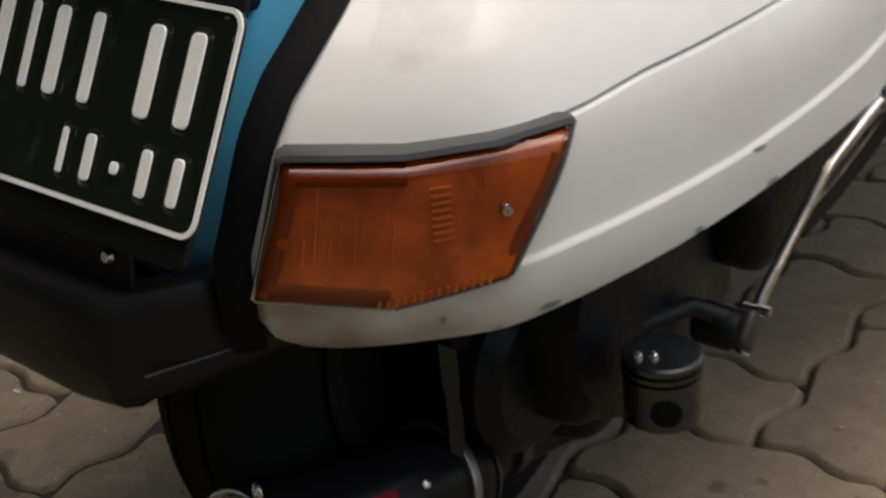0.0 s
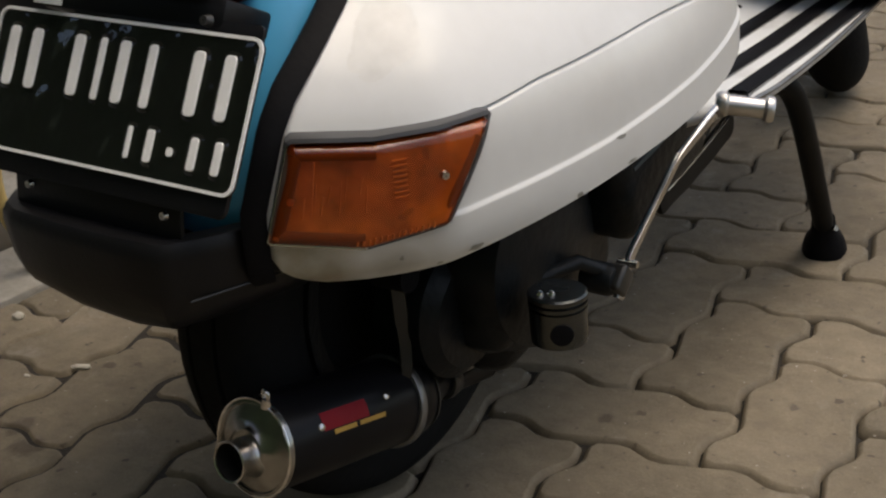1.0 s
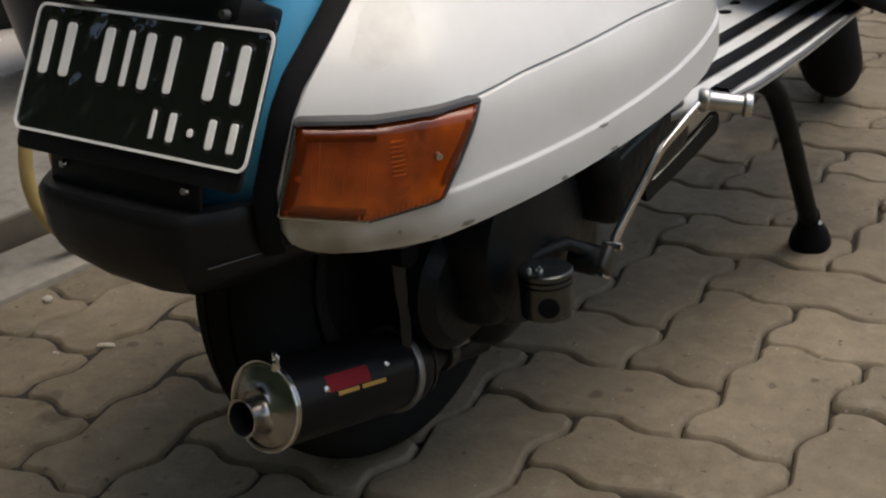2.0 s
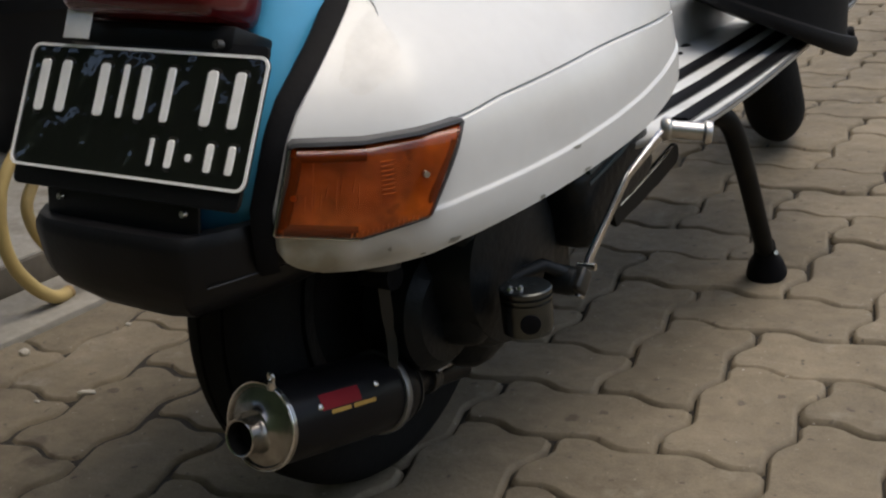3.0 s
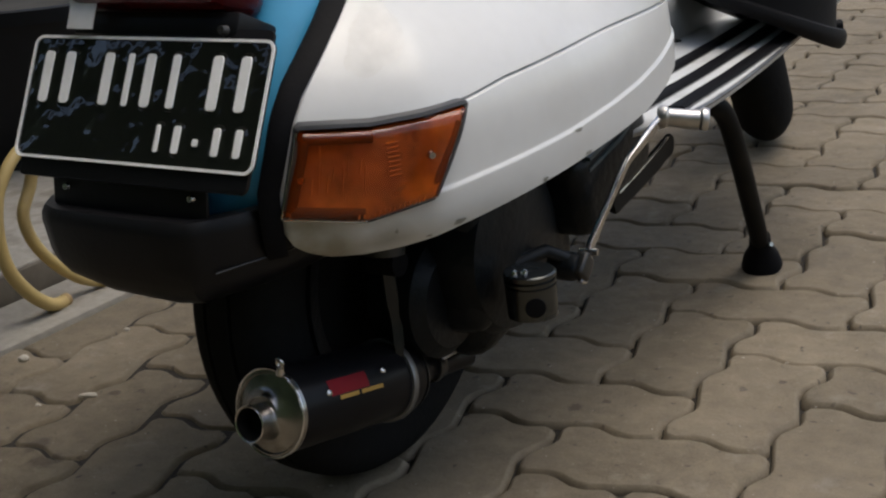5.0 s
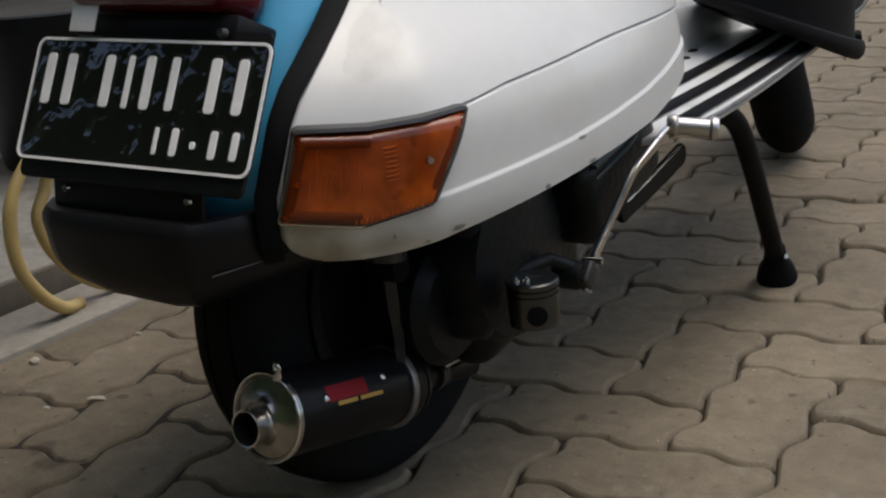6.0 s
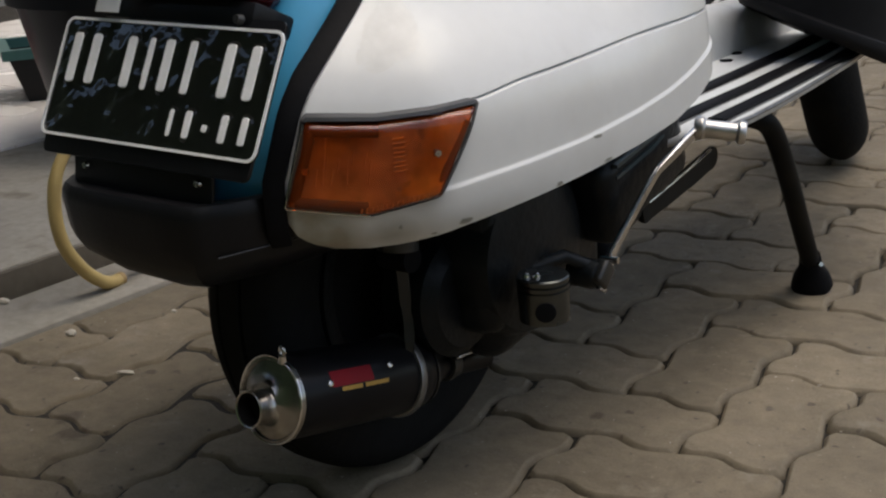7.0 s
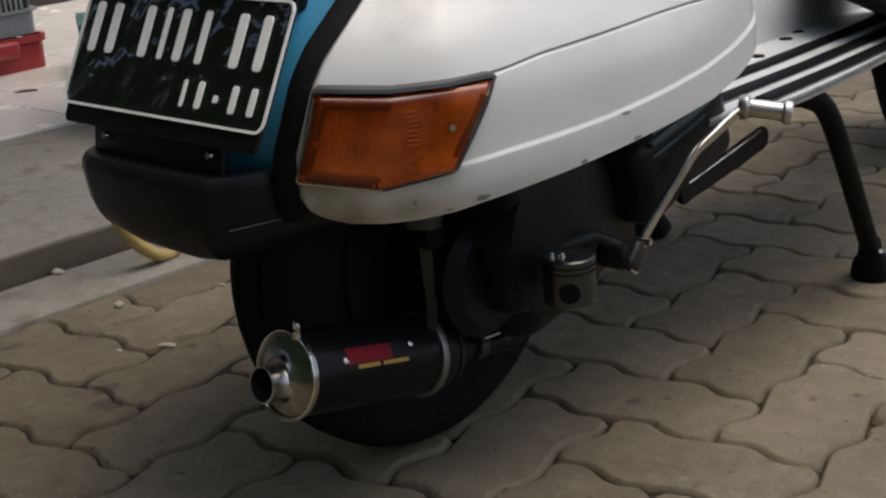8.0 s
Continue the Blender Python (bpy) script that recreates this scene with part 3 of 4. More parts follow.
# indicator: an amber lens of two facets in a grey seal
def lens_sheet(grow, edge, face, facets=False, bowl=0.0):
    bm, rows = bmesh.new(), []
    n = 30
    tops = [(0.0585, 0.4255), (0.117, 0.4205), (0.201, 0.4230)]
    lows = [(0.0375, 0.3558), (0.106, 0.3440), (0.1635, 0.3545)]
    def edge_at(pts, u):
        if u < 0.5:
            return Vector(pts[0]).lerp(Vector(pts[1]), u * 2)
        return Vector(pts[1]).lerp(Vector(pts[2]), u * 2 - 1)
    grid_u = [0.0, 0.0, 0.008, 0.022, 0.045] + list(np.linspace(0.08, 0.92, n)) + [0.955, 0.978, 0.992, 1.0, 1.0]
    grid_v = [0.0, 0.0, 0.014, 0.040, 0.080] + list(np.linspace(0.14, 0.86, 10)) + [0.92, 0.96, 0.986, 1.0, 1.0]
    for b, v in enumerate(grid_v):
        row = []
        for a, u in enumerate(grid_u):
            t, l = edge_at(tops, u), edge_at(lows, u)
            p = l.lerp(t, v)
            gu, gv = (u - 0.5) * 2, (v - 0.5) * 2
            p = p + Vector((gu * grow, gv * grow))
            step = min(min(a, len(grid_u) - 1 - a), min(b, len(grid_v) - 1 - b))
            h = (-0.004, edge, edge + (face - edge) * 0.6, edge + (face - edge) * 0.88, face)[min(step, 4)]
            if bowl and step >= 2:
                h += bowl * (1 - ease(0.0, 0.34, v))
            if facets and step >= 2:
                k = 0 if u < 0.5 else 1
                w = u * 2 - k
                c = [cowl_at(*q, h) for q in (lows[k], lows[k + 1], tops[k], tops[k + 1])]
                row.append(c[0].lerp(c[1], w).lerp(c[2].lerp(c[3], w), v).lerp(cowl_at(p.x, p.y, h), 0.06))
            else:
                row.append(cowl_at(p.x, p.y, h))
        rows.append(row)
    strip(bm, rows)
    return bm


signal = part("turn_signal", lens_sheet(0.0028, 0.002, 0.0045), GASKET, scooter, "amber indicator in a grey rubber seal", angle=50)
part("reflector", lens_sheet(-0.0015, 0.0046, 0.0050, False, 0.0048), REFLECTOR, signal, "dull silver reflector behind the lens", angle=50)
lens = part("lens", lens_sheet(0.0010, 0.0045, 0.0152, True), AMBER, signal, "scratched amber plastic lens", angle=38)
lens.visible_shadow = False
for k in range(8):
    z = 0.4060 - 0.0039 * k
    part("prism", tube([cowl_at(0.1275, z, 0.0062), cowl_at(0.1375, z + 0.0005, 0.0062)], 0.0010, 6), PRISM, signal)
for k in range(14):
    s0 = 0.098 + 0.0042 * k
    low = 0.3475 + 0.00062 * max(k - 2, 0)
    part("prism", tube([cowl_at(s0, low, 0.0112), cowl_at(s0 + 0.001, low + 0.0040, 0.0106)], 0.0009, 6), PRISM, signal)
for s0 in (0.0685,):
    part("prism", tube([cowl_at(s0, 0.372, 0.006), cowl_at(s0 + 0.006, 0.412, 0.006)], 0.0007, 6), PRISM, signal)
flutes = random.Random(12)
for k in range(9):
    s0 = 0.058 + 0.0062 * k + flutes.uniform(-0.002, 0.002)
    z0 = flutes.uniform(0.362, 0.386)
    part("flute", tube([cowl_at(s0, z0, 0.0052), cowl_at(s0 + 0.003, z0 + flutes.uniform(0.010, 0.028), 0.0052)], flutes.uniform(0.0005, 0.0011), 6), PRISM if k % 2 else REFLECTOR, signal)
# dark tubes added behind the lens to darken its borders
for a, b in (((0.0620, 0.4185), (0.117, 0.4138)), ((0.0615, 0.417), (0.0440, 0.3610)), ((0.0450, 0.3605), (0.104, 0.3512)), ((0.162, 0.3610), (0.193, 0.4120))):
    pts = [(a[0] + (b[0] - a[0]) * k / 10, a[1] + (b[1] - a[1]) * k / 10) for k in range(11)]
    part("lens_border", tube([cowl_at(s, z, 0.0056 if a[0] < 0.15 else 0.0040) for s, z in pts], 0.0056 if a[0] < 0.15 else 0.0038, 12), BORDERS, signal, "dark tube behind the lens that darkens its border")
part("seal_hood", ribbon([(0.0575, 0.4265), (0.060, 0.4285), (0.09, 0.4265), (0.117, 0.4242), (0.16, 0.4252), (0.200, 0.4268), (0.2050, 0.4258), (0.2070, 0.4228)], 0.0050, [0.011, 0.0125, 0.0125, 0.011, 0.0085, 0.007, 0.005]), GASKET, signal, "grey rubber hood over the lens")
for (a, b) in (((0.0570, 0.424), (0.0365, 0.3555)), ((0.0372, 0.3546), (0.105, 0.3428)), ((0.106, 0.3428), (0.1635, 0.3532)), ((0.1650, 0.3545), (0.2055, 0.4250))):
    pts = [(a[0] + (b[0] - a[0]) * k / 10, a[1] + (b[1] - a[1]) * k / 10) for k in range(11)]
    part("rim", tube([cowl_at(s, z, 0.006) for s, z in pts], 0.0015 if a[0] > 0.16 else 0.0011, 8), STEEL if a[0] < 0.06 else GASKET, signal, "thin bright rim round the lens")
def screw(place, axis, r=0.004, h=0.002):
    return lathe([(-h, r * 1.2), (0, r), (h, r * 0.85), (h, r * 0.2), (h * 0.4, r * 0.15)], place, axis, 16)


for s, z in ((0.0555, 0.386), (0.163, 0.391)):
    p, q = cowl_at(s, z, 0.009), cowl_at(s, z, 0.02)
    part("screw", screw(p, q - p, 0.0032), STEEL, signal, "small steel cross-head screw")

# number plate, leaning forward at the top
PLATE_M = Matrix.Translation((0, 0.0245, 0.4505)) @ Matrix.Rotation(radians(90 - 27.5), 4, "X")
number_plate = part("number_plate", prism(rounded(0.275, 0.110, 0.010), -0.0008, 0.0008, 0.0, PLATE_M), PLATE, scooter,
                    "glossy black embossed plate with a white border", smooth=False)
part("border", frame_bar(rounded(0.2745, 0.1095, 0.0098), rounded(0.2695, 0.1045, 0.0075), 0.0008, 0.0022, PLATE_M), PLATE_WHITE, number_plate, "raised white border")
def bar(x, y, w, h, low=0.0016, high=0.0030, round_off=0.0006):
    return prism([(x + a, y + b) for a, b in rounded(w, h, min(w, h) * 0.3, 3)], low, high, round_off, PLATE_M, 1)


def embossed(x, y, w, h):
    """A white bar on a black pressed step that slopes down to the plate."""
    step = bmesh.new()
    outline = [rounded(w + grow, h + grow, min(w, h) * 0.3 + grow / 2, 3) for grow in (0.0075, 0.0045, 0.0020, 0.0)]
    strip(step, [[(x + a, y + b, z) for a, b in ring] for ring, z in zip(outline, (0.0006, 0.0011, 0.0019, 0.0020))], True, True)
    bmesh.ops.transform(step, matrix=PLATE_M, verts=step.verts)
    part("step", step, PLATE, number_plate, angle=80)
    part("bar", bar(x, y, w, h), PLATE_WHITE, number_plate)


for x, w in ((-0.1142, 0.0115), (-0.0880, 0.0120), (-0.0405, 0.0115), (-0.0150, 0.0070), (0.0080, 0.0110), (0.0368, 0.0090), (0.0820, 0.0115), (0.1115, 0.0110)):
    embossed(x, 0.0175, w, 0.046)
for x, w in ((0.0305, 0.0050), (0.0515, 0.0080), (0.0945, 0.0080), (0.1175, 0.0078)):
    embossed(x, -0.0305, w, 0.0235)
part("dot", bar(0.0725, -0.032, 0.0065, 0.0065), PLATE_WHITE, number_plate)
part("backing", prism(rounded(0.262, 0.116, 0.006), -0.0055, -0.0015, 0.001, PLATE_M @ Matrix.Translation((0, -0.012, 0))), PLASTIC, number_plate, "black backing board")
part("backing", prism(rounded(0.19, 0.016, 0.004), -0.009, -0.006, 0.001, PLATE_M @ Matrix.Translation((0.032, 0.0565, 0))), PLASTIC, number_plate, "black backing board")

# black bracket, bumper and rear mudguard
bracket = part("plate_bracket", block((0.178, 0.004, 0.05), (-0.006, 0.002, 0.377), 0.0012, (-8, 0, 0)), PLASTIC, scooter, "black steel plate bracket")
for x in (-0.077, 0.068):
    part("bolt", screw((x, -0.0022, 0.3785), (0, -1, 0.12), 0.0034, 0.0014), STEEL, bracket, "zinc-plated bolt")


def bumper_bm():
    """A moulded bumper: rounded upper lip, flat back, sides swept forward, belly sagging to the middle."""
    bm, rings = bmesh.new(), []
    for z, dy, dx, sag in ((0.360, 0.026, -0.014, 0), (0.3635, 0.010, -0.004, 0), (0.3625, 0.004, -0.001, 0), (0.357, 0.0, 0.0, 0), (0.350, -0.001, 0.0, 0), (0.322, 0.002, -0.002, 0), (0.313, 0.004, -0.005, 0.004),
                           (0.3082, 0.008, -0.010, 0.010), (0.305, 0.016, -0.017, 0.0165), (0.3037, 0.030, -0.026, 0.023), (0.3037, 0.055, -0.038, 0.026)):
        ring = [(-0.130 - dx, 0.16, z), (-0.129 - dx, 0.10, z), (-0.126 - dx, 0.045 + dy, z), (-0.118 - dx, 0.010 + dy, z), (-0.102 - dx, -0.012 + dy, z), (-0.082 - dx / 2, -0.020 + dy, z),
                (-0.03, -0.024 + dy, z), (0.03, -0.024 + dy, z), (0.073 + dx / 2, -0.021 + dy, z), (0.083 + dx, -0.014 + dy, z), (0.099 + dx, 0.012 + dy, z), (0.112 + dx, 0.040 + dy, z), (0.122 + dx, 0.10, z), (0.124 + dx, 0.16, z)]
        rings.append([(x, y, h - sag * max(1 - ((x - 0.015) / 0.125) ** 2, 0)) for x, y, h in ring])
    strip(bm, rings)
    return bm


bumper = part("bumper", bumper_bm(), PLASTIC, scooter, "matt black moulded rear bumper", angle=34)
part("groove", tube([(0.088, -0.006, 0.318), (0.118, 0.06, 0.322)], 0.0010, 6), STRAP, bumper, "moulded line on the bumper's flank")


def mudguard():
    bm, rings = bmesh.new(), []
    for k in range(15):
        a = radians(95 + 58 * k / 14)
        ring = []
        for j in range(13):
            b = math.pi * j / 12
            w, r = 0.088 * math.cos(b), 0.262 + 0.030 * math.sin(b) ** 0.6
            ring.append((w, 0.29 + r * math.cos(a), 0.213 + r * math.sin(a)))
        rings.append(ring)
    strip(bm, rings)
    return bm


guard = part("mudguard", mudguard(), PLASTIC, scooter, "dusty black rear mudguard", angle=60)
guard.modifiers.new("thickness", "SOLIDIFY").thickness = 0.003

# tail light above the plate
tail = part("tail_light", block((0.190, 0.05, 0.022), (-0.006, 0.083, 0.499), 0.004, (-25, 0, 0)), PLASTIC, scooter, "dark red tail light on a black base")
part("lens", block((0.176, 0.075, 0.10), (-0.008, 0.094, 0.562), 0.016, (-25, 0, 0), 4), RED_LENS, tail, "dark red ribbed lens")
part("bolt", screw((0.079, 0.052, 0.506), (0, -1, 0.4), 0.004, 0.003), DULL, tail)
part("reflector_label", block((0.031, 0.0015, 0.028), (-0.0755, 0.0480, 0.5195), 0.0004, (-25, 0, 0)), PLATE_WHITE, tail, "small white reflective label")

# rear wheel
def tyre(radius, half, hub, place, axis=(1, 0, 0)):
    prof = [(-half * 0.75, hub), (-half, radius - 0.052), (-half * 0.985, radius - 0.036), (-half * 0.91, radius - 0.022), (-half * 0.76, radius - 0.011), (-half * 0.55, radius - 0.0045), (-half * 0.34, radius - 0.0012), (-half * 0.32, radius - 0.005), (-half * 0.26, radius - 0.005), (-half * 0.24, radius - 0.0005)]
    prof = prof + [(-a, r) for a, r in reversed(prof)]
    return lathe(prof, place, axis, 64)


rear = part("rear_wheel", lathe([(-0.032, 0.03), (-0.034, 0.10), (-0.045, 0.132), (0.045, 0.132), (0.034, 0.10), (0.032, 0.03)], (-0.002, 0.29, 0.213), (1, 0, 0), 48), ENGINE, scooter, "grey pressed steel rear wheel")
part("tyre", tyre(0.213, 0.050, 0.125, (-0.002, 0.29, 0.213)), TYRE, rear, "worn black rubber tyre")


# exhaust
EX, EXD = Vector((0.077, 0.047, 0.169)), Vector((0.05, 0.98, -0.20)).normalized()
TIP = EX - Vector((0, 0, 0.005))
exhaust = part("exhaust", lathe([(0.004, 0.0375), (0.006, 0.0385), (0.170, 0.0385), (0.180, 0.0365), (0.192, 0.030), (0.208, 0.020), (0.226, 0.0135), (0.30, 0.011)], EX, EXD, 48), CARBON, scooter, "short black silencer with a steel end cap")
part("end_cap", lathe([(0.005, 0.0388), (0.004, 0.0402), (0.001, 0.0402), (-0.0015, 0.0392), (-0.0022, 0.0368), (-0.0005, 0.0355), (-0.002, 0.027), (-0.006, 0.019), (-0.009, 0.0165)], EX, EXD, 48), CAP, exhaust, "heat-browned steel end cap with a bright rim")
cap_side = EXD.cross(Vector((0, 0, 1))).normalized()
cap_up = cap_side.cross(EXD)
part("rim", tube([EX - EXD * 0.0012 + (cap_side * math.cos(a) + cap_up * math.sin(a)) * 0.0397 for a in (2 * math.pi * k / 64 for k in range(65))], 0.0011, 8), CHROME, exhaust, "bright polished rim")
part("tail_tube", lathe([(-0.004, 0.0190), (-0.010, 0.0160), (-0.024, 0.0155), (-0.028, 0.0170), (-0.0287, 0.0162), (-0.0280, 0.0150), (-0.010, 0.0146)], TIP, EXD, 36), STEEL, exhaust, "steel outlet tube, sooty inside")
part("soot", lathe([(-0.0272, 0.0146), (-0.020, 0.0141), (-0.0115, 0.0138), (-0.0112, 0.0005)], TIP, EXD, 28, None, False), TYRE, exhaust, "black soot inside the outlet")
part("eyelet", tube([EX + Vector((0.013, 0.006, 0.0465)) + Vector((0.9 * math.cos(a), -0.3 * math.cos(a), math.sin(a))) * 0.0042 for a in (2 * math.pi * k / 20 for k in range(21))], 0.0016, 8), STEEL, exhaust, "small steel eyelet on the cap")
part("bolt", tube([EX + Vector((0.012, 0.006, 0.036)), EX + Vector((0.013, 0.006, 0.043))], [0.0042, 0.0030], 12), STEEL, exhaust)
part("clamp", lathe([(0.155, 0.0388), (0.1555, 0.0410), (0.1565, 0.0414), (0.1625, 0.0414), (0.1630, 0.0410), (0.1635, 0.0388)], EX, EXD, 48), ALLOY, exhaust, "grey steel mounting clamp")
part("clamp", lathe([(0.1865, 0.0305), (0.187, 0.0350), (0.190, 0.0340), (0.1905, 0.0290)], EX, EXD, 40), DULL, exhaust, "grey steel mounting clamp")


part("collar", lathe([(0.232, 0.0125), (0.233, 0.0165), (0.238, 0.0165), (0.248, 0.0140), (0.250, 0.0115)], EX, EXD, 32), DULL, exhaust, "dull steel collar on the pipe")


# short bright rod added as the highlight streak along the pipe
part("bolt", tube([EX + EXD * 0.238 + Vector((0.014, 0, 0.010)), EX + EXD * 0.258 + Vector((0.016, 0, 0.0145))], [0.0016, 0.0022], 10), PEDAL, exhaust, "bright rod standing in for the highlight on the pipe")


def sticker(a0, a1, t0, t1, mat, name, label, lift=0.0003):
    """A curved patch on the silencer between two lengths and two angles, in degrees up from its outer side."""
    bm = bmesh.new()
    side = EXD.cross(Vector((0, 0, 1))).normalized()
    up = side.cross(EXD)
    rows = []
    for k in range(9):
        t = radians(t0 + (t1 - t0) * k / 8)
        rows.append([EX + EXD * (a0 + (a1 - a0) * j / 4) + (side * math.cos(t) + up * math.sin(t)) * (0.0385 + lift) for j in range(5)])
    strip(bm, rows)
    return part(name, bm, mat, exhaust, label)


sticker(0.040, 0.093, 20, 42, STICKER_RED, "badge", "worn red badge")
for a0, a1 in ((0.051, 0.077), (0.081, 0.112)):
    sticker(a0, a1, 13, 18.5, STICKER_GOLD, "bar", "worn gold strip")
for a, t in ((0.038, 26), (0.118, 36)):
    side = EXD.cross(Vector((0, 0, 1))).normalized()
    n = side * math.cos(radians(t)) + side.cross(EXD) * math.sin(radians(t))
    part("rivet", lathe([(0, 0.0035), (0.0012, 0.003), (0.002, 0.001)], EX + EXD * a + n * 0.0385, n, 12), STEEL, exhaust)
part("hanger", flat_bar(curve([(0.108, 0.200, 0.150), (0.108, 0.203, 0.173), (0.105, 0.207, 0.197), (0.103, 0.207, 0.218), (0.102, 0.207, 0.240), (0.101, 0.206, 0.262), (0.100, 0.205, 0.30)], 5), [0.009] * 6 + [0.011] * 8 + [0.0125] * 16, 0.004, (0.7, -0.7, 0)), STRAP, exhaust, "grey steel hanger strap")

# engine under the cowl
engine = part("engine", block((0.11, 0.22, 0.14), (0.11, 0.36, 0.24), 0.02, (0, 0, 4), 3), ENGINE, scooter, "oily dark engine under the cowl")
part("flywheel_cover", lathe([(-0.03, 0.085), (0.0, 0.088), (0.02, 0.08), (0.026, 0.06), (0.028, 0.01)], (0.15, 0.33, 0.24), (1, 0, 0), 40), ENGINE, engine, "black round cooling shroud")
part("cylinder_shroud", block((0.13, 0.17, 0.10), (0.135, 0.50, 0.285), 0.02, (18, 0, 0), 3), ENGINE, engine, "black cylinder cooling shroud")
for k in range(5):
    part("rib", flat_bar([(0.204 - 0.003 * k, 0.425 + 0.004 * k, 0.318 - 0.013 * k), (0.206 - 0.003 * k, 0.50, 0.336 - 0.014 * k), (0.200 - 0.003 * k, 0.572 - 0.006 * k, 0.352 - 0.015 * k)], [0.0045, 0.0055, 0.003], 0.006, (1, 0, 0)), FIN, engine, "dark teal moulded fin on the shroud")
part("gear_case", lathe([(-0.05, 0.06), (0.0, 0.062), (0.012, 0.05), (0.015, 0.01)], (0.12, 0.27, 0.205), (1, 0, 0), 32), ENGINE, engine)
# rounded block added to fill the dark area below the engine
part("underside_block", block((0.065, 0.10, 0.09), (0.112, 0.338, 0.170), 0.030, (6, 0, 5), 4), ENGINE, engine, "black block added to fill the dark area under the engine")
shock = part("shock_absorber", lathe([(0, 0.020), (0.04, 0.020), (0.045, 0.012), (0.16, 0.012)], (0.105, 0.20, 0.27), (0, 0.1, 1), 24), DULL, scooter, "grey rear shock absorber")
part("bush", tube([(0.088, 0.20, 0.262), (0.122, 0.20, 0.262)], 0.013, 16), RUBBER, shock)

# kick lever
lever_path = [Vector(p) for p in ((0.2175, 0.371, 0.194), (0.2175, 0.394, 0.2275), (0.2175, 0.420, 0.246), (0.2175, 0.474, 0.2835), (0.2175, 0.482, 0.2885), (0.2175, 0.491, 0.2920), (0.2178, 0.545, 0.3075), (0.218, 0.576, 0.3160))]
kick = part("kick_lever", flat_bar(lever_path, [0.012, 0.010, 0.009, 0.0095, 0.0105, 0.012, 0.014, 0.012], 0.0056, (1, -0.35, -0.40)), LEVER, scooter, "chrome kick lever with a folding pedal", angle=30)
part("pedal", lathe([(-0.006, 0.010), (-0.003, 0.0125), (0.003, 0.0125), (0.006, 0.0098), (0.039, 0.0098), (0.042, 0.0128), (0.047, 0.0128), (0.049, 0.0115)], (0.219, 0.572, 0.316), (0.045, 0.024, -0.007), 24), PEDAL, kick, "chrome pedal peg")
part("boss", lathe([(-0.02, 0.015), (0.004, 0.015), (0.010, 0.012), (0.012, 0.006)], (0.205, 0.372, 0.210), (1, 0, 0), 28), ENGINE, kick, "dark splined boss")
part("bolt", tube([(0.209, 0.386, 0.222), (0.228, 0.388, 0.222)], 0.0036, 10), STEEL, kick)
part("clamp", block((0.014, 0.026, 0.022), (0.2165, 0.376, 0.210), 0.004, (44, 0, 0), 3), DULL, kick, "oily steel clamp at the lever's foot")

# brake arm behind the lever
arm = part("stand_arm", flat_bar(curve([(0.196, 0.486, 0.2360), (0.195, 0.502, 0.2400), (0.1895, 0.554, 0.2435), (0.178, 0.6246, 0.2455), (0.1665, 0.6878, 0.2475), (0.1625, 0.7133, 0.2480)], 5), [0.012, 0.018, 0.021] + [0.023] * 6 + [0.025] * 6 + [0.027] * 6 + [0.028, 0.027, 0.024, 0.018, 0.008], 0.007, (1, 0, 0)), IRON, scooter, "black pressed steel arm under the floorboard")
part("lip", tube(curve([(0.199, 0.498, 0.2495), (0.193, 0.5545, 0.2545), (0.1815, 0.6246, 0.2575), (0.170, 0.6878, 0.2603)], 6), 0.0017, 8), LEVER, arm, "bright worn upper lip")

# a piston used as an ornament under the engine
PIN = [(0.0, 0.0238), (0.0015, 0.0252), (0.0050, 0.0252), (0.0053, 0.0226), (0.0075, 0.0226), (0.0078, 0.0252), (0.0105, 0.0252), (0.0108, 0.0226), (0.0130, 0.0226), (0.0133, 0.0246), (0.030, 0.0244), (0.044, 0.0240), (0.0445, 0.0215)]
piston = part("piston", lathe(PIN, (0.2125, 0.279, 0.2385), (0.02, 0.0, -1), 40), PISTON, scooter, "grey metal piston-shaped cap with ring grooves")
part("pin_hole", lathe([(0, 0.0100), (0.001, 0.0095), (0.0012, 0.007)], (0.2280, 0.2598, 0.209), (0.62, -0.78, 0), 20), RUBBER, piston, "dark round pin hole")
for x, y in ((0.204, 0.265), (0.212, 0.270)):
    part("stud", lathe([(0, 0.0035), (0.0025, 0.003), (0.004, 0.001)], (x, y, 0.2385), (0, 0, 1), 12), CHROME, piston)
part("support_arm", tube([(0.165, 0.30, 0.225), (0.19, 0.35, 0.232), (0.205, 0.37, 0.218)], 0.007, 12), ENGINE, engine, "black cast arm")

# floorboard with rubber strips
def board():
    bm = bmesh.new()
    rings = []
    for y, half, z in ((0.52, 0.19, 0.306), (0.60, 0.228, 0.309), (0.66, 0.234, 0.310), (0.72, 0.231, 0.310), (0.80, 0.225, 0.310), (0.88, 0.217, 0.310), (1.0, 0.203, 0.310), (1.2, 0.18, 0.312), (1.30, 0.175, 0.322), (1.38, 0.175, 0.350), (1.43, 0.18, 0.40), (1.47, 0.19, 0.47), (1.50, 0.20, 0.56)):
        rings.append([(-half, y, z - 0.006), (-half, y, z)] + [(half * (k / 10 * 2 - 1), y, z) for k in range(1, 10)] + [(half, y, z), (half, y, z - 0.006)])
    strip(bm, rings)
    return bm


floorboard = part("floorboard", board(), BOARD, scooter, "pale painted floorboard with ribbed strips", angle=50)
floorboard.modifiers.new("thickness", "SOLIDIFY").thickness = 0.002
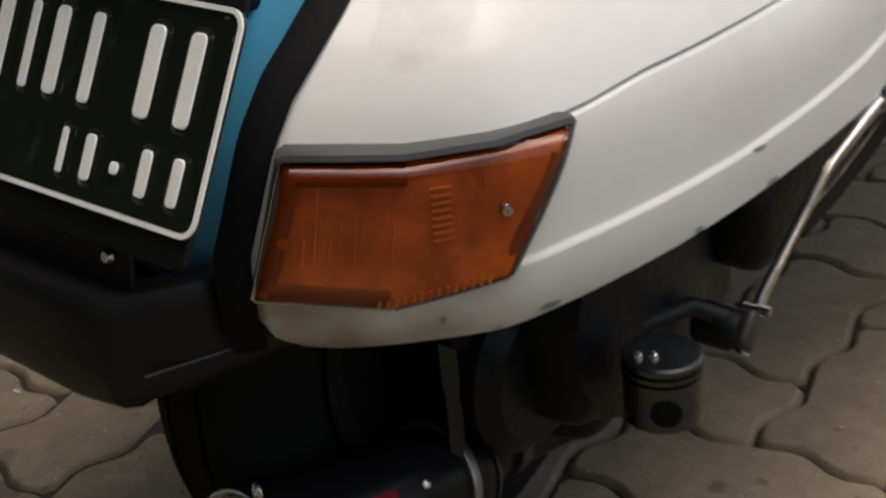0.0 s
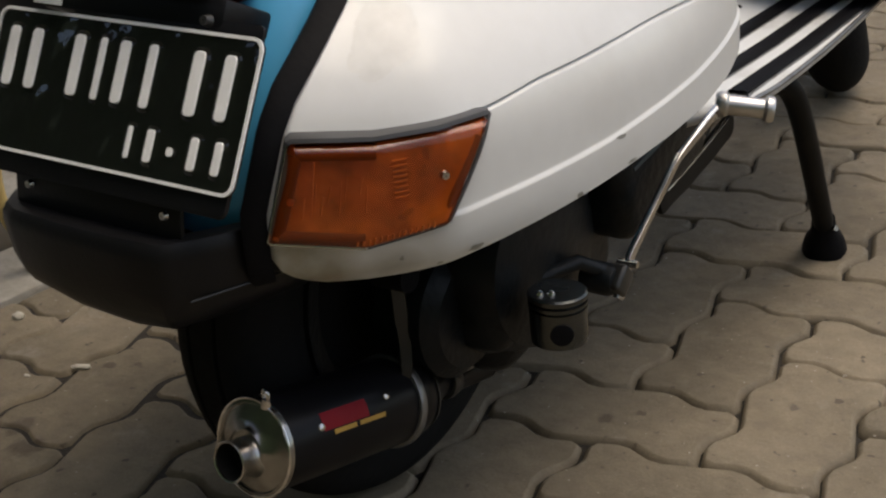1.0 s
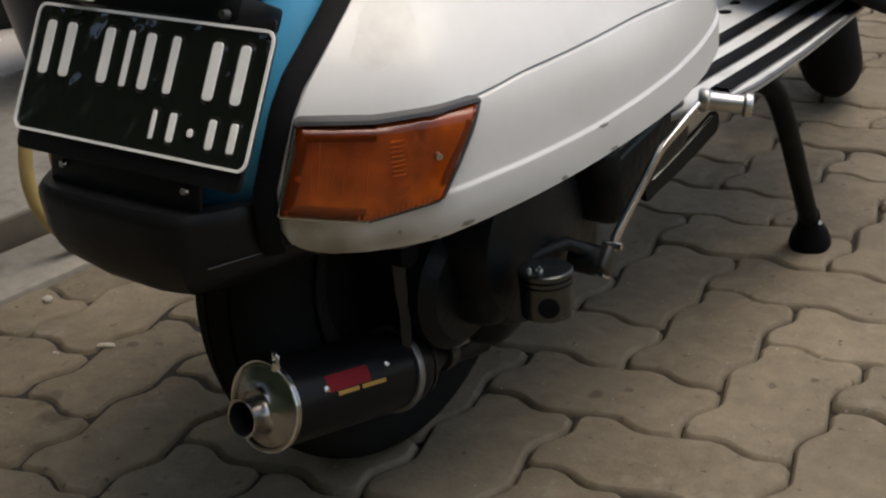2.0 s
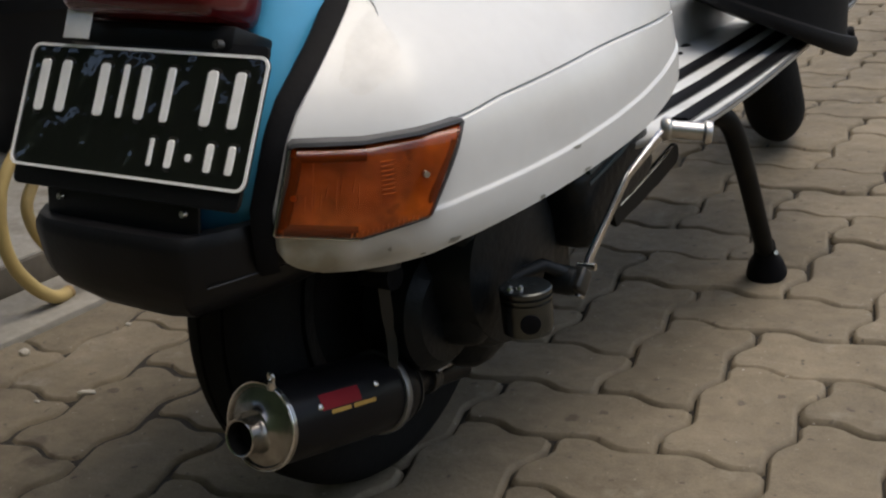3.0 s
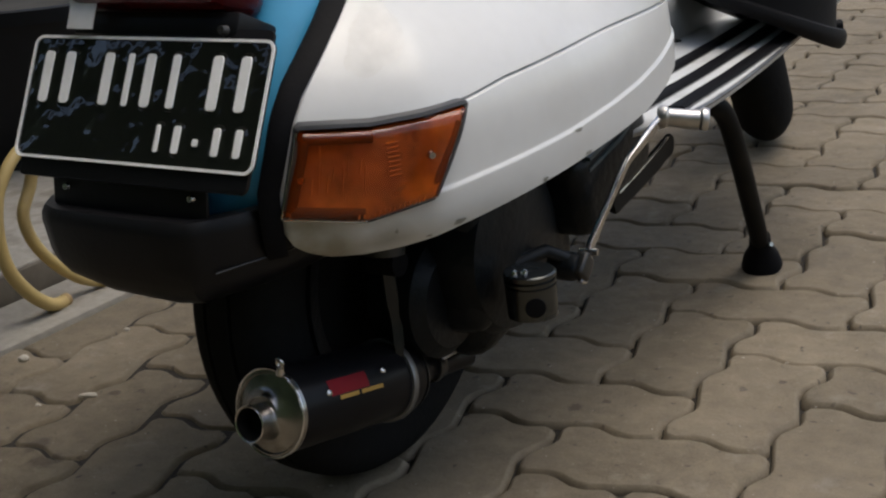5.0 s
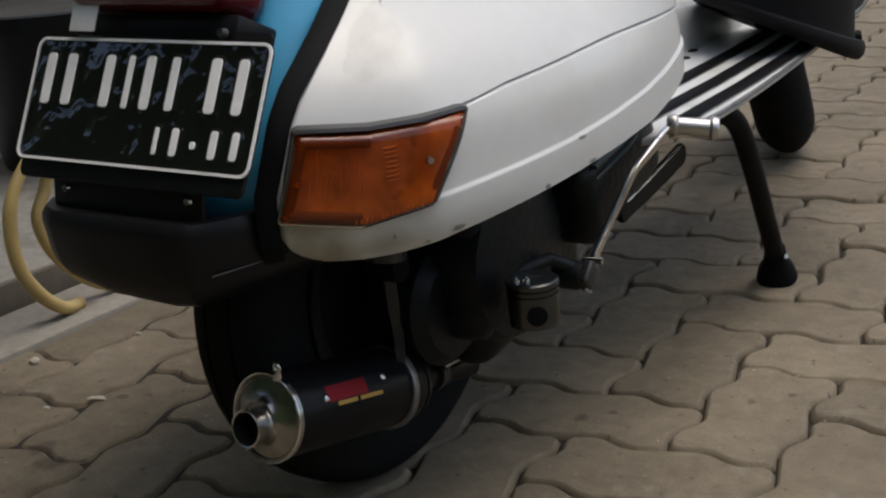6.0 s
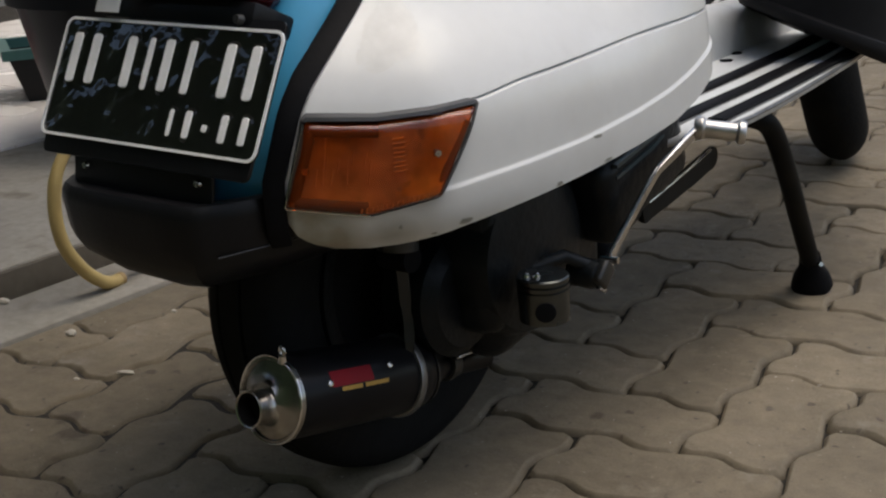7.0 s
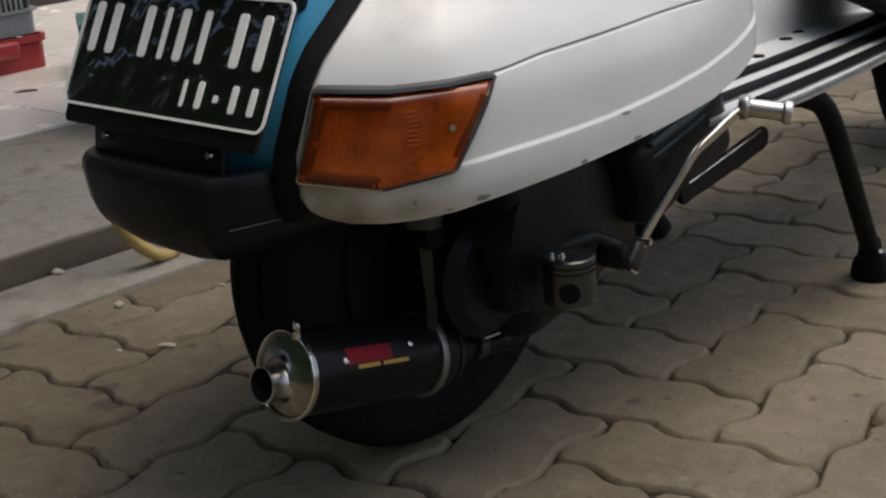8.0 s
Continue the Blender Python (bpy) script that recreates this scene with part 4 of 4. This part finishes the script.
for x0, x1, y0 in ((0.124, 0.108, 0.60), (0.172, 0.152, 0.58), (0.213, 0.190, 0.62), (-0.124, -0.108, 0.6), (-0.172, -0.152, 0.58), (-0.213, -0.19, 0.62)):
    for name, w, h, mat, label in (("strip_channel", 0.024, 0.003, ALLOY, "aluminium strip channel"), ("rubber_strip", 0.0205, 0.006, RUBBER, "black rubber floor strip")):
        bm = bmesh.new()
        path = [(x0, y0, 0.3105), ((x0 * 2 + x1) / 3, 0.80, 0.3105), (x1, 1.0, 0.3105), (x1 * 0.9, 1.2, 0.3125), (x1 * 0.88, 1.30, 0.3225), (x1 * 0.88, 1.38, 0.3505)]
        strip(bm, [[(x - w / 2, y, z - 0.002), (x - w / 2, y, z + h * 0.7), (x - w * 0.35, y, z + h), (x, y, z + h * 0.8), (x + w * 0.35, y, z + h), (x + w / 2, y, z + h * 0.7), (x + w / 2, y, z - 0.002)] for x, y, z in path])
        part(name, bm, mat, floorboard, label)
for sgn in (1, -1):
    part("edge_trim", tube([(sgn * 0.230, 0.605, 0.309), (sgn * 0.236, 0.66, 0.311), (sgn * 0.233, 0.72, 0.311), (sgn * 0.227, 0.80, 0.311), (sgn * 0.219, 0.88, 0.311), (sgn * 0.205, 1.0, 0.311), (sgn * 0.182, 1.2, 0.313), (sgn * 0.177, 1.30, 0.323)], 0.0026, 10), ALLOY, floorboard, "worn metal edge trim")
for x, y in ((0.045, 0.995), (0.058, 0.943), (0.084, 0.829)):
    part("grommet", lathe([(0, 0.009), (0.002, 0.0085), (0.0025, 0.006)], (x, y, 0.3115), (0, 0, 1), 16), RUBBER, floorboard, "black rubber grommet")


def tunnel():
    bm, rings = bmesh.new(), []
    for y, half, top in ((0.56, 0.10, 0.56), (0.70, 0.085, 0.50), (0.80, 0.06, 0.42), (0.90, 0.046, 0.385), (1.05, 0.042, 0.37), (1.25, 0.042, 0.37), (1.38, 0.046, 0.40)):
        ring = []
        for k in range(13):
            a = math.pi * k / 12
            ring.append((half * math.copysign(abs(math.cos(a)) ** 0.6, math.cos(a)), y, 0.306 + (top - 0.306) * math.sin(a) ** 0.6))
        rings.append(ring)
    strip(bm, rings)
    return bm


part("centre_tunnel", tunnel(), BOARD, scooter, "pale painted tunnel along the floorboard", angle=60)

# centre stand
stand = part("centre_stand", tube(curve([(-0.18, 0.725, 0.287), (0.0, 0.725, 0.287), (0.175, 0.735, 0.291), (0.197, 0.744, 0.289), (0.206, 0.770, 0.272), (0.203, 0.815, 0.217), (0.187, 0.903, 0.108), (0.174, 0.968, 0.03)], 6), 0.0128, 14), IRON, scooter, "black tubular centre stand")
part("leg", tube(curve([(-0.17, 0.725, 0.287), (-0.197, 0.738, 0.284), (-0.204, 0.765, 0.266), (-0.200, 0.81, 0.212), (-0.185, 0.90, 0.105), (-0.173, 0.966, 0.03)], 6), 0.0125, 14), IRON, stand)
for sgn in (1, -1):
    part("rubber_foot", lathe([(0, 0.014), (0.02, 0.016), (0.035, 0.024), (0.052, 0.028), (0.056, 0.024)], (sgn * 0.177, 0.952, 0.056), (-0.1 * sgn, 0.40, -1), 20), RUBBER, stand, "black rubber foot")

for sgn in (1, -1):
    part("bolt", screw((sgn * 0.193, 0.950, 0.046), (sgn * 0.75, -0.6, 0.25), 0.0035, 0.003), STEEL, stand, "small steel bolt in the foot")

# front wheel, steered to the left
FRONT, STEER = (-0.109, 1.627, 0.2135), (math.cos(radians(25)), math.sin(radians(25)), math.tan(radians(12)))
front = part("front_wheel", lathe([(-0.032, 0.03), (-0.034, 0.10), (-0.045, 0.132), (0.045, 0.132), (0.034, 0.10), (0.032, 0.03)], FRONT, STEER, 48), DULL, scooter, "grey pressed steel front wheel")
round_section = [(0.052 * math.sin(a), 0.213 - 0.062 * (1 - math.cos(a)) ** 0.9) for a in (radians(-92 + 184 * k / 18) for k in range(19))]
part("tyre", lathe([(-0.045, 0.125)] + round_section + [(0.045, 0.125)], FRONT, STEER, 64), TYRE, front, "worn black rubber tyre")

# ---- loose things ----
def helmet_bm():
    """A dome with a rolled rim that dips towards one side and flares there."""
    bm, rings = bmesh.new(), []
    prof = [(0.93, 0.0), (1.0, -0.01), (1.05, 0.015), (1.07, 0.06), (1.05, 0.10), (0.99, 0.115), (0.985, 0.15), (1.0, 0.3), (0.99, 0.5), (0.93, 0.72), (0.78, 0.90), (0.54, 1.04), (0.28, 1.11), (0.02, 1.13)]
    for r, h in prof:
        ring = []
        for k in range(56):
            a = 2 * math.pi * k / 56
            side = math.cos(a - radians(50))
            flare = 1 + max(side, 0) ** 3 * 0.06 * (1 if h < 0.105 else 0.0) + 0.05 * side * (1 - h)
            dip = -0.052 * side * max(1 - h / 0.9, 0) + 0.008 * max(side, 0) ** 6 * max(1 - h / 0.15, 0)
            ring.append((r * flare * 0.104 * math.cos(a), r * flare * 0.116 * math.sin(a), h * 0.20 + dip))
        rings.append(ring)
    strip(bm, rings, True, True)
    return bm


HEL_AT = (0.134, 1.066, 0.328)
helm = thing("helmet", "black open-face helmet resting on the scooter's floorboard", "helmet", at=HEL_AT)
hb = helmet_bm()
bmesh.ops.transform(hb, matrix=Matrix.Translation(HEL_AT), verts=hb.verts)
part("shell", hb, HELMET, helm, "scuffed black shell with a thick rim")
part("stud", lathe([(-0.01, 0.008), (0.013, 0.008), (0.016, 0.006)], (0.222, 1.120, 0.312), (0.9, 0.35, 0.1), 16), HELMET, helm, "black strap stud")

hose = single("hose", tube(curve([(-0.716, 0.507, 0.012), (-0.711, 0.488, 0.0135), (-0.704, 0.464, 0.024), (-0.70, 0.433, 0.051), (-0.70, 0.407, 0.093), (-0.70, 0.399, 0.144), (-0.70, 0.41, 0.197), (-0.70, 0.441, 0.237), (-0.705, 0.475, 0.252), (-0.715, 0.492, 0.228), (-0.72, 0.485, 0.192), (-0.72, 0.464, 0.156), (-0.72, 0.473, 0.112), (-0.72, 0.505, 0.068), (-0.72, 0.55, 0.03), (-0.715, 0.60, 0.012), (-0.70, 0.66, 0.012)], 6), [0.0100] * 36 + [0.0090] * 61, 12), HOSE,
              "looped yellow garden hose lying on the kerb", "hose")
part("cut_end", lathe([(-0.004, 0.0101), (0.0, 0.0104), (0.0035, 0.0100), (0.0038, 0.0068), (-0.004, 0.0064)], (-0.7161, 0.5075, 0.012), (-0.05, 0.19, 0.0), 16), HOSE_END, hose, "browned cut end")


def pail(place, r0, r1, h, mat, name, label, rim, rim_mat):
    t = thing(name, label, "bucket", at=place)
    part("body", lathe([(0, r0), (0.0, r0), (h, r1), (h, r1 - 0.006), (0.02, r0 - 0.006)], place, (0, 0, 1), 40), mat, t)
    part("rim", lathe([(h - rim, r1 + 0.002), (h - rim, r1 + 0.012), (h, r1 + 0.012), (h + 0.003, r1 + 0.004), (h, r1 - 0.004)], place, (0, 0, 1), 40), rim_mat, t)
    return t


pail((-1.335, 1.105, STEP_UP), 0.17, 0.235, 0.31, BUCKET, "bucket", "large black plastic bucket on the concrete step", 0.025, BUCKET)


def trough():
    """A black planter with a teal rim, tapered, its long side turned."""
    t = thing("planter", "black plastic planter with a teal rim on the tiles", "planter", at=(-1.80, 1.42, STEP_UP))
    m = Matrix.Translation((-1.80, 1.42, STEP_UP)) @ Matrix.Rotation(radians(58), 4, "Z")
    bm = bmesh.new()
    strip(bm, [[(sx * (0.26 - k) * f, sy * (0.10 - k) * f, z) for sx, sy in ((-1, -1), (1, -1), (1, 1), (-1, 1))] for f, k, z in ((0.86, 0, 0), (1.0, 0, 0.115), (1.0, 0.008, 0.115), (0.88, 0.008, 0.02))], True, True)
    bmesh.ops.transform(bm, matrix=m, verts=bm.verts)
    part("body", bm, BUCKET, t)
    bm = frame_bar([(-0.272, -0.112), (0.272, -0.112), (0.272, 0.112), (-0.272, 0.112)], [(-0.25, -0.09), (0.25, -0.09), (0.25, 0.09), (-0.25, 0.09)], 0.105, 0.128, m)
    part("rim", bm, TEAL, t, "teal moulded rim", smooth=False)


trough()


def crate(place, size, mat, label, band, slotted):
    """A stacking crate: rounded body, a proud rim; a slotted one carries a row of uprights between band and rim."""
    t = thing("crate", label, "crate", at=place)
    w, d, h = size
    m = Matrix.Translation(place)
    part("body", frame_bar(rounded(w, d, 0.025), rounded(w - 0.010, d - 0.010, 0.020), 0.0, band, m), mat, t, angle=50)
    part("base", prism(rounded(w - 0.012, d - 0.012, 0.018), 0.004, 0.010, 0.0, m), mat, t, smooth=False)
    part("rim", frame_bar(rounded(w + 0.016, d + 0.016, 0.030), rounded(w - 0.004, d - 0.004, 0.022), h - 0.016, h, m), mat, t, angle=50)
    if slotted:
        part("ledge", frame_bar(rounded(w + 0.022, d + 0.022, 0.034), rounded(w - 0.008, d - 0.008, 0.022), band, band + 0.006, m), mat, t, angle=50)
        for sgn in (1, -1):
            for k in range(int((w - 0.06) / 0.014)):
                part("upright", block((0.0065, 0.007, h - band - 0.026), (place[0] - w / 2 + 0.035 + 0.014 * k, place[1] + sgn * (d / 2 + 0.005), place[2] + (h + band - 0.014) / 2), 0.001, segments=1), mat, t, smooth=False)
            for k in range(int((d - 0.06) / 0.014)):
                part("upright", block((0.007, 0.0065, h - band - 0.026), (place[0] + sgn * (w / 2 + 0.005), place[1] - d / 2 + 0.035 + 0.014 * k, place[2] + (h + band - 0.014) / 2), 0.001, segments=1), mat, t, smooth=False)
        part("liner", frame_bar(rounded(w - 0.012, d - 0.012, 0.02), rounded(w - 0.018, d - 0.018, 0.018), band, h - 0.02, m), BUCKET, t, "dark lining behind the slots", angle=50)
    else:
        for sgn in (1, -1):
            part("grip", block((0.026, d * 0.42, 0.040), (place[0] + sgn * (w / 2 + 0.011), place[1], place[2] + h - 0.024), 0.011, segments=4), mat, t, "moulded grip at the end")
    return t


crate((-2.302, 1.053, STEP_UP), (0.40, 0.29, 0.085), RED, "shallow red plastic crate on the tiles", 0.066, False)
crate((-2.297, 1.062, STEP_UP + 0.087), (0.36, 0.26, 0.17), GREY, "grey slotted plastic crate stacked on a red crate", 0.055, True)


def scrap(name, label, category, place, size, mat, seed, turn=0.0):
    rnd = random.Random(seed)
    bm = bmesh.new()
    bmesh.ops.create_icosphere(bm, subdivisions=2, radius=1.0)
    for v in bm.verts:
        v.co = Vector((v.co.x * size[0], v.co.y * size[1], v.co.z * size[2])) * rnd.uniform(0.75, 1.1)
    bmesh.ops.transform(bm, matrix=pose(place[0], place[1], place[2] + size[2] * 0.8, 0, 0, turn), verts=bm.verts)
    return single(name, bm, mat, label, category, smooth=False)


scrap("pebble", "small pale pebble lying on the paving", "pebble", (-0.612, 0.334, 0.0), (0.009, 0.008, 0.005), PAPER, 1)
scrap("wood_chip", "pale splinter of wood lying on the paving", "wood chip", (-0.435, 0.281, 0.0), (0.013, 0.005, 0.003), PAPER, 2, 30)
scrap("pebble", "tiny pale pebble lying in a paving joint", "pebble", (-0.554, 0.468, 0.0), (0.005, 0.004, 0.003), PAPER, 3)
scrap("wood_chip", "tiny pale splinter lying on the paving", "wood chip", (-0.475, 0.236, 0.0), (0.005, 0.003, 0.002), PAPER, 4)
scrap("leaf", "small pale scrap lying on the kerb", "scrap", (-0.80, 0.36, 0.006), (0.011, 0.008, 0.004), PAPER, 5)
scrap("twig", "short dark twig lying on the white tiles", "twig", (-1.862, 0.98, STEP_UP + 0.002), (0.028, 0.006, 0.004), WOOD, 6, 60)

# plain unseen walls and a roof, added to close the place and shape its light
single("wall_west", block((0.2, 11, 3.2), (-3.6, 4.5, 1.6), 0.01), PLASTER, "plain pale unseen wall added beyond the tiled porch to limit skylight", "wall", kind="structure")
# added out of view: blocks low skylight and gives the plate its green reflection
single("wall_south", block((16, 0.2, 2.3), (-2.2, -1.75, 1.15), 0.01), GREEN_WALL, "unseen green wall added behind the paving to block low light and reflect in the plate", "wall", kind="structure")
single("wall_east", block((0.2, 12.9, 0.4), (4.6, 4.82, 0.2), 0.01), PLASTER, "low pale unseen wall added along the paving to limit side light", "wall", kind="structure")
# added overhead, out of view, so that the left ground lies in shade
single("unseen_roof", block((3.45, 2.95, 0.12), (-1.875, -0.175, 2.66), 0.01), PLASTER, "plain pale unseen roof added to shade the ground on the left", "roof", kind="structure")

# ---- small pieces of the ground, last ----
U, TURN, OX, OY = 0.1182, radians(5.03), 0.2510, 0.5582
ZIG = ((0.0, 0.0), (0.34, 0.0105), (0.66, -0.0105))


def paver_outline():
    """Two units long, one wide; every unit of its rim bends to one side and then the other."""
    out = []
    corners = [(0, 0), (1, 0), (2, 0), (2, 1), (1, 1), (0, 1)]
    for a, b in zip(corners, corners[1:] + corners[:1]):
        d = Vector((b[0] - a[0], b[1] - a[1]))
        sign = 1 if (d.x + d.y) > 0 else -1
        base = Vector(a) if sign > 0 else Vector(b)
        way = d * sign
        n = Vector((-way.y, way.x))
        pts = [base * U + way * U * t + n * o for t, o in ZIG] + [base * U + way * U]
        pts = pts if sign > 0 else pts[::-1]
        out += pts[:-1]
    return out


def paver_mesh(name, seed, fine):
    """One worn block: rounded zigzag rim, softened upper edge, a slight tilt."""
    rnd = random.Random(seed)
    pts = paver_outline()
    n = len(pts)
    mid = Vector((U, U / 2))
    wear = [rnd.uniform(0.75, 1.35) for k in range(n)]
    wear = [(wear[k - 1] + 2 * wear[k] + wear[(k + 1) % n]) / 4 for k in range(n)]

    def inset(k, by):
        a, b, c = pts[k - 1], pts[k], pts[(k + 1) % n]
        d, e = (b - a).normalized(), (c - b).normalized()
        m = Vector((-d.y - e.y, d.x + e.x)).normalized()
        return b + m * by / max(m.dot(Vector((-d.y, d.x))), 0.5)

    def ring(by):
        loop = [inset(k, by * wear[k]) for k in range(n)]
        return [p.lerp(q, f) for p, q in zip(loop, loop[1:] + loop[:1]) for f in (0.2, 0.8)] if fine else loop

    verts, faces = [], []
    tilt = (rnd.uniform(-0.008, 0.008), rnd.uniform(-0.008, 0.008))
    bands = ((0.0012, -0.022), (0.0013, -0.0090), (0.0018, -0.0060), (0.0054, -0.0007), (0.0070, 0.0)) if fine else ((0.0012, -0.02), (0.0018, -0.007), (0.0080, 0.0))
    for by, z in bands:
        for k, q in enumerate(ring(by)):
            q = q - mid
            lift = (q.x * tilt[0] + q.y * tilt[1]) if z > -0.015 else 0
            verts.append((q.x, q.y, z * (wear[k // 2 if fine else k] if z > -0.015 else 1) + lift))
    n = 2 * n if fine else n
    for r in range(len(bands) - 1):
        for k in range(n):
            j = (k + 1) % n
            faces.append((r * n + k, r * n + j, (r + 1) * n + j, (r + 1) * n + k))
    top, first, second = (len(bands) - 1) * n, n // 6, n * 2 // 3
    for middle, ks in ((1.5, list(range(first, second + 1))), (0.5, [k % n for k in range(second, n + first + 1)])):
        c = Vector((U * middle, U / 2)) - mid
        verts.append((c.x, c.y, c.x * tilt[0] + c.y * tilt[1]))
        for a, b in zip(ks, ks[1:] + ks[:1]):
            faces.append((top + a, top + b, len(verts) - 1))
    me = bpy.data.meshes.new(name)
    me.from_pydata(verts, [], faces)
    for p in me.polygons:
        p.use_smooth = fine and len(p.vertices) == 4
    return me


PAVERS, COARSE = [], []
for seed in range(8):
    me = paver_mesh("paving_block", seed, True)
    me.materials.append(PAVER)
    PAVERS.append(me)
    COARSE.append(paver_mesh("paving_block_far", seed, False))
pavement = tagged(new("pavement"), "grey-brown zigzag concrete block paving laid in herringbone", "pavement", kind="structure")
rnd = random.Random(4)
turn_m = Matrix.Translation((OX, OY, 0)) @ Matrix.Rotation(TURN, 4, "Z")
rest_v, rest_f = [], []
near = 0
for i in range(-60, 70):
    for j in range(-45, 90):
        r = (i + j) % 4
        if r not in (1, 3):
            continue
        m = turn_m @ (Matrix.Translation(((i + 1) * U, (j + 0.5) * U, 0)) if r == 1 else Matrix.Translation(((i + 0.5) * U, (j + 1) * U, 0)) @ Matrix.Rotation(radians(90), 4, "Z"))
        p = m.translation
        if p.x < KERB_X - 0.11 or p.x > 6 or p.y < -1.70 or p.y > 9:
            continue
        pick = rnd.randrange(8)
        me = PAVERS[pick]
        open_joint = ease(0.10, 0.45, p.x) * ease(0.55, 1.1, p.y)
        shift = 0.001 + 0.002 * open_joint
        m = Matrix.Translation((rnd.uniform(-shift, shift), rnd.uniform(-shift, shift), rnd.uniform(-0.0014, 0.0014) * (1 + open_joint))) @ m
        m = m @ Matrix.Diagonal((1 - 0.014 * open_joint, 1 - 0.028 * open_joint, 1, 1))
        if p.x < KERB_X + 0.125:
            cut = bmesh.new()
            cut.from_mesh(PAVERS[pick])
            bmesh.ops.transform(cut, matrix=m, verts=cut.verts)
            bmesh.ops.bisect_plane(cut, geom=cut.verts[:] + cut.edges[:] + cut.faces[:], plane_co=(KERB_X + 0.006, 0, 0), plane_no=(-1, 0, 0), clear_outer=True)
            base = len(rest_v)
            cut.verts.index_update()
            rest_v += [tuple(v.co) for v in cut.verts]
            rest_f += [tuple(base + v.index for v in f.verts) for f in cut.faces]
            cut.free()
        elif p.x < 0.62 and -0.1 < p.y < 2.6 and near < 300:
            ob = new("paving_block", me)
            ob.parent, ob.matrix_basis = pavement, m
            near += 1
        else:
            me, base = (PAVERS if p.x < 2 and -1 < p.y < 4.5 else COARSE)[pick], len(rest_v)
            rest_v += [tuple(m @ v.co) for v in me.vertices]
            rest_f += [tuple(base + k for k in f.vertices) for f in me.polygons]
me = bpy.data.meshes.new("paving_blocks_beyond")
me.from_pydata(rest_v, [], rest_f)
me.polygons.foreach_set("use_smooth", [len(f) == 4 for f in rest_f])
me.materials.append(PAVER_FAR)
beyond = tagged(new("paving_blocks_beyond", me), kind="stuff")
beyond.parent = pavement

# white tiles of the porch
tile_m = bpy.data.meshes.new("tile")
tb = block((0.397, 0.397, 0.012), (0, 0, -0.006), 0.0012, segments=1)
tb.to_mesh(tile_m)
tb.free()
tile_m.materials.append(TILE)
for i in range(4):
    for j in range(-6, 14):
        ob = new("tile", tile_m)
        ob.parent, ob.location = tile_bed, (TILE_X - 0.2 - 0.4 * i, 0.888 + 0.2 + 0.4 * j, STEP_UP + 0.0035)
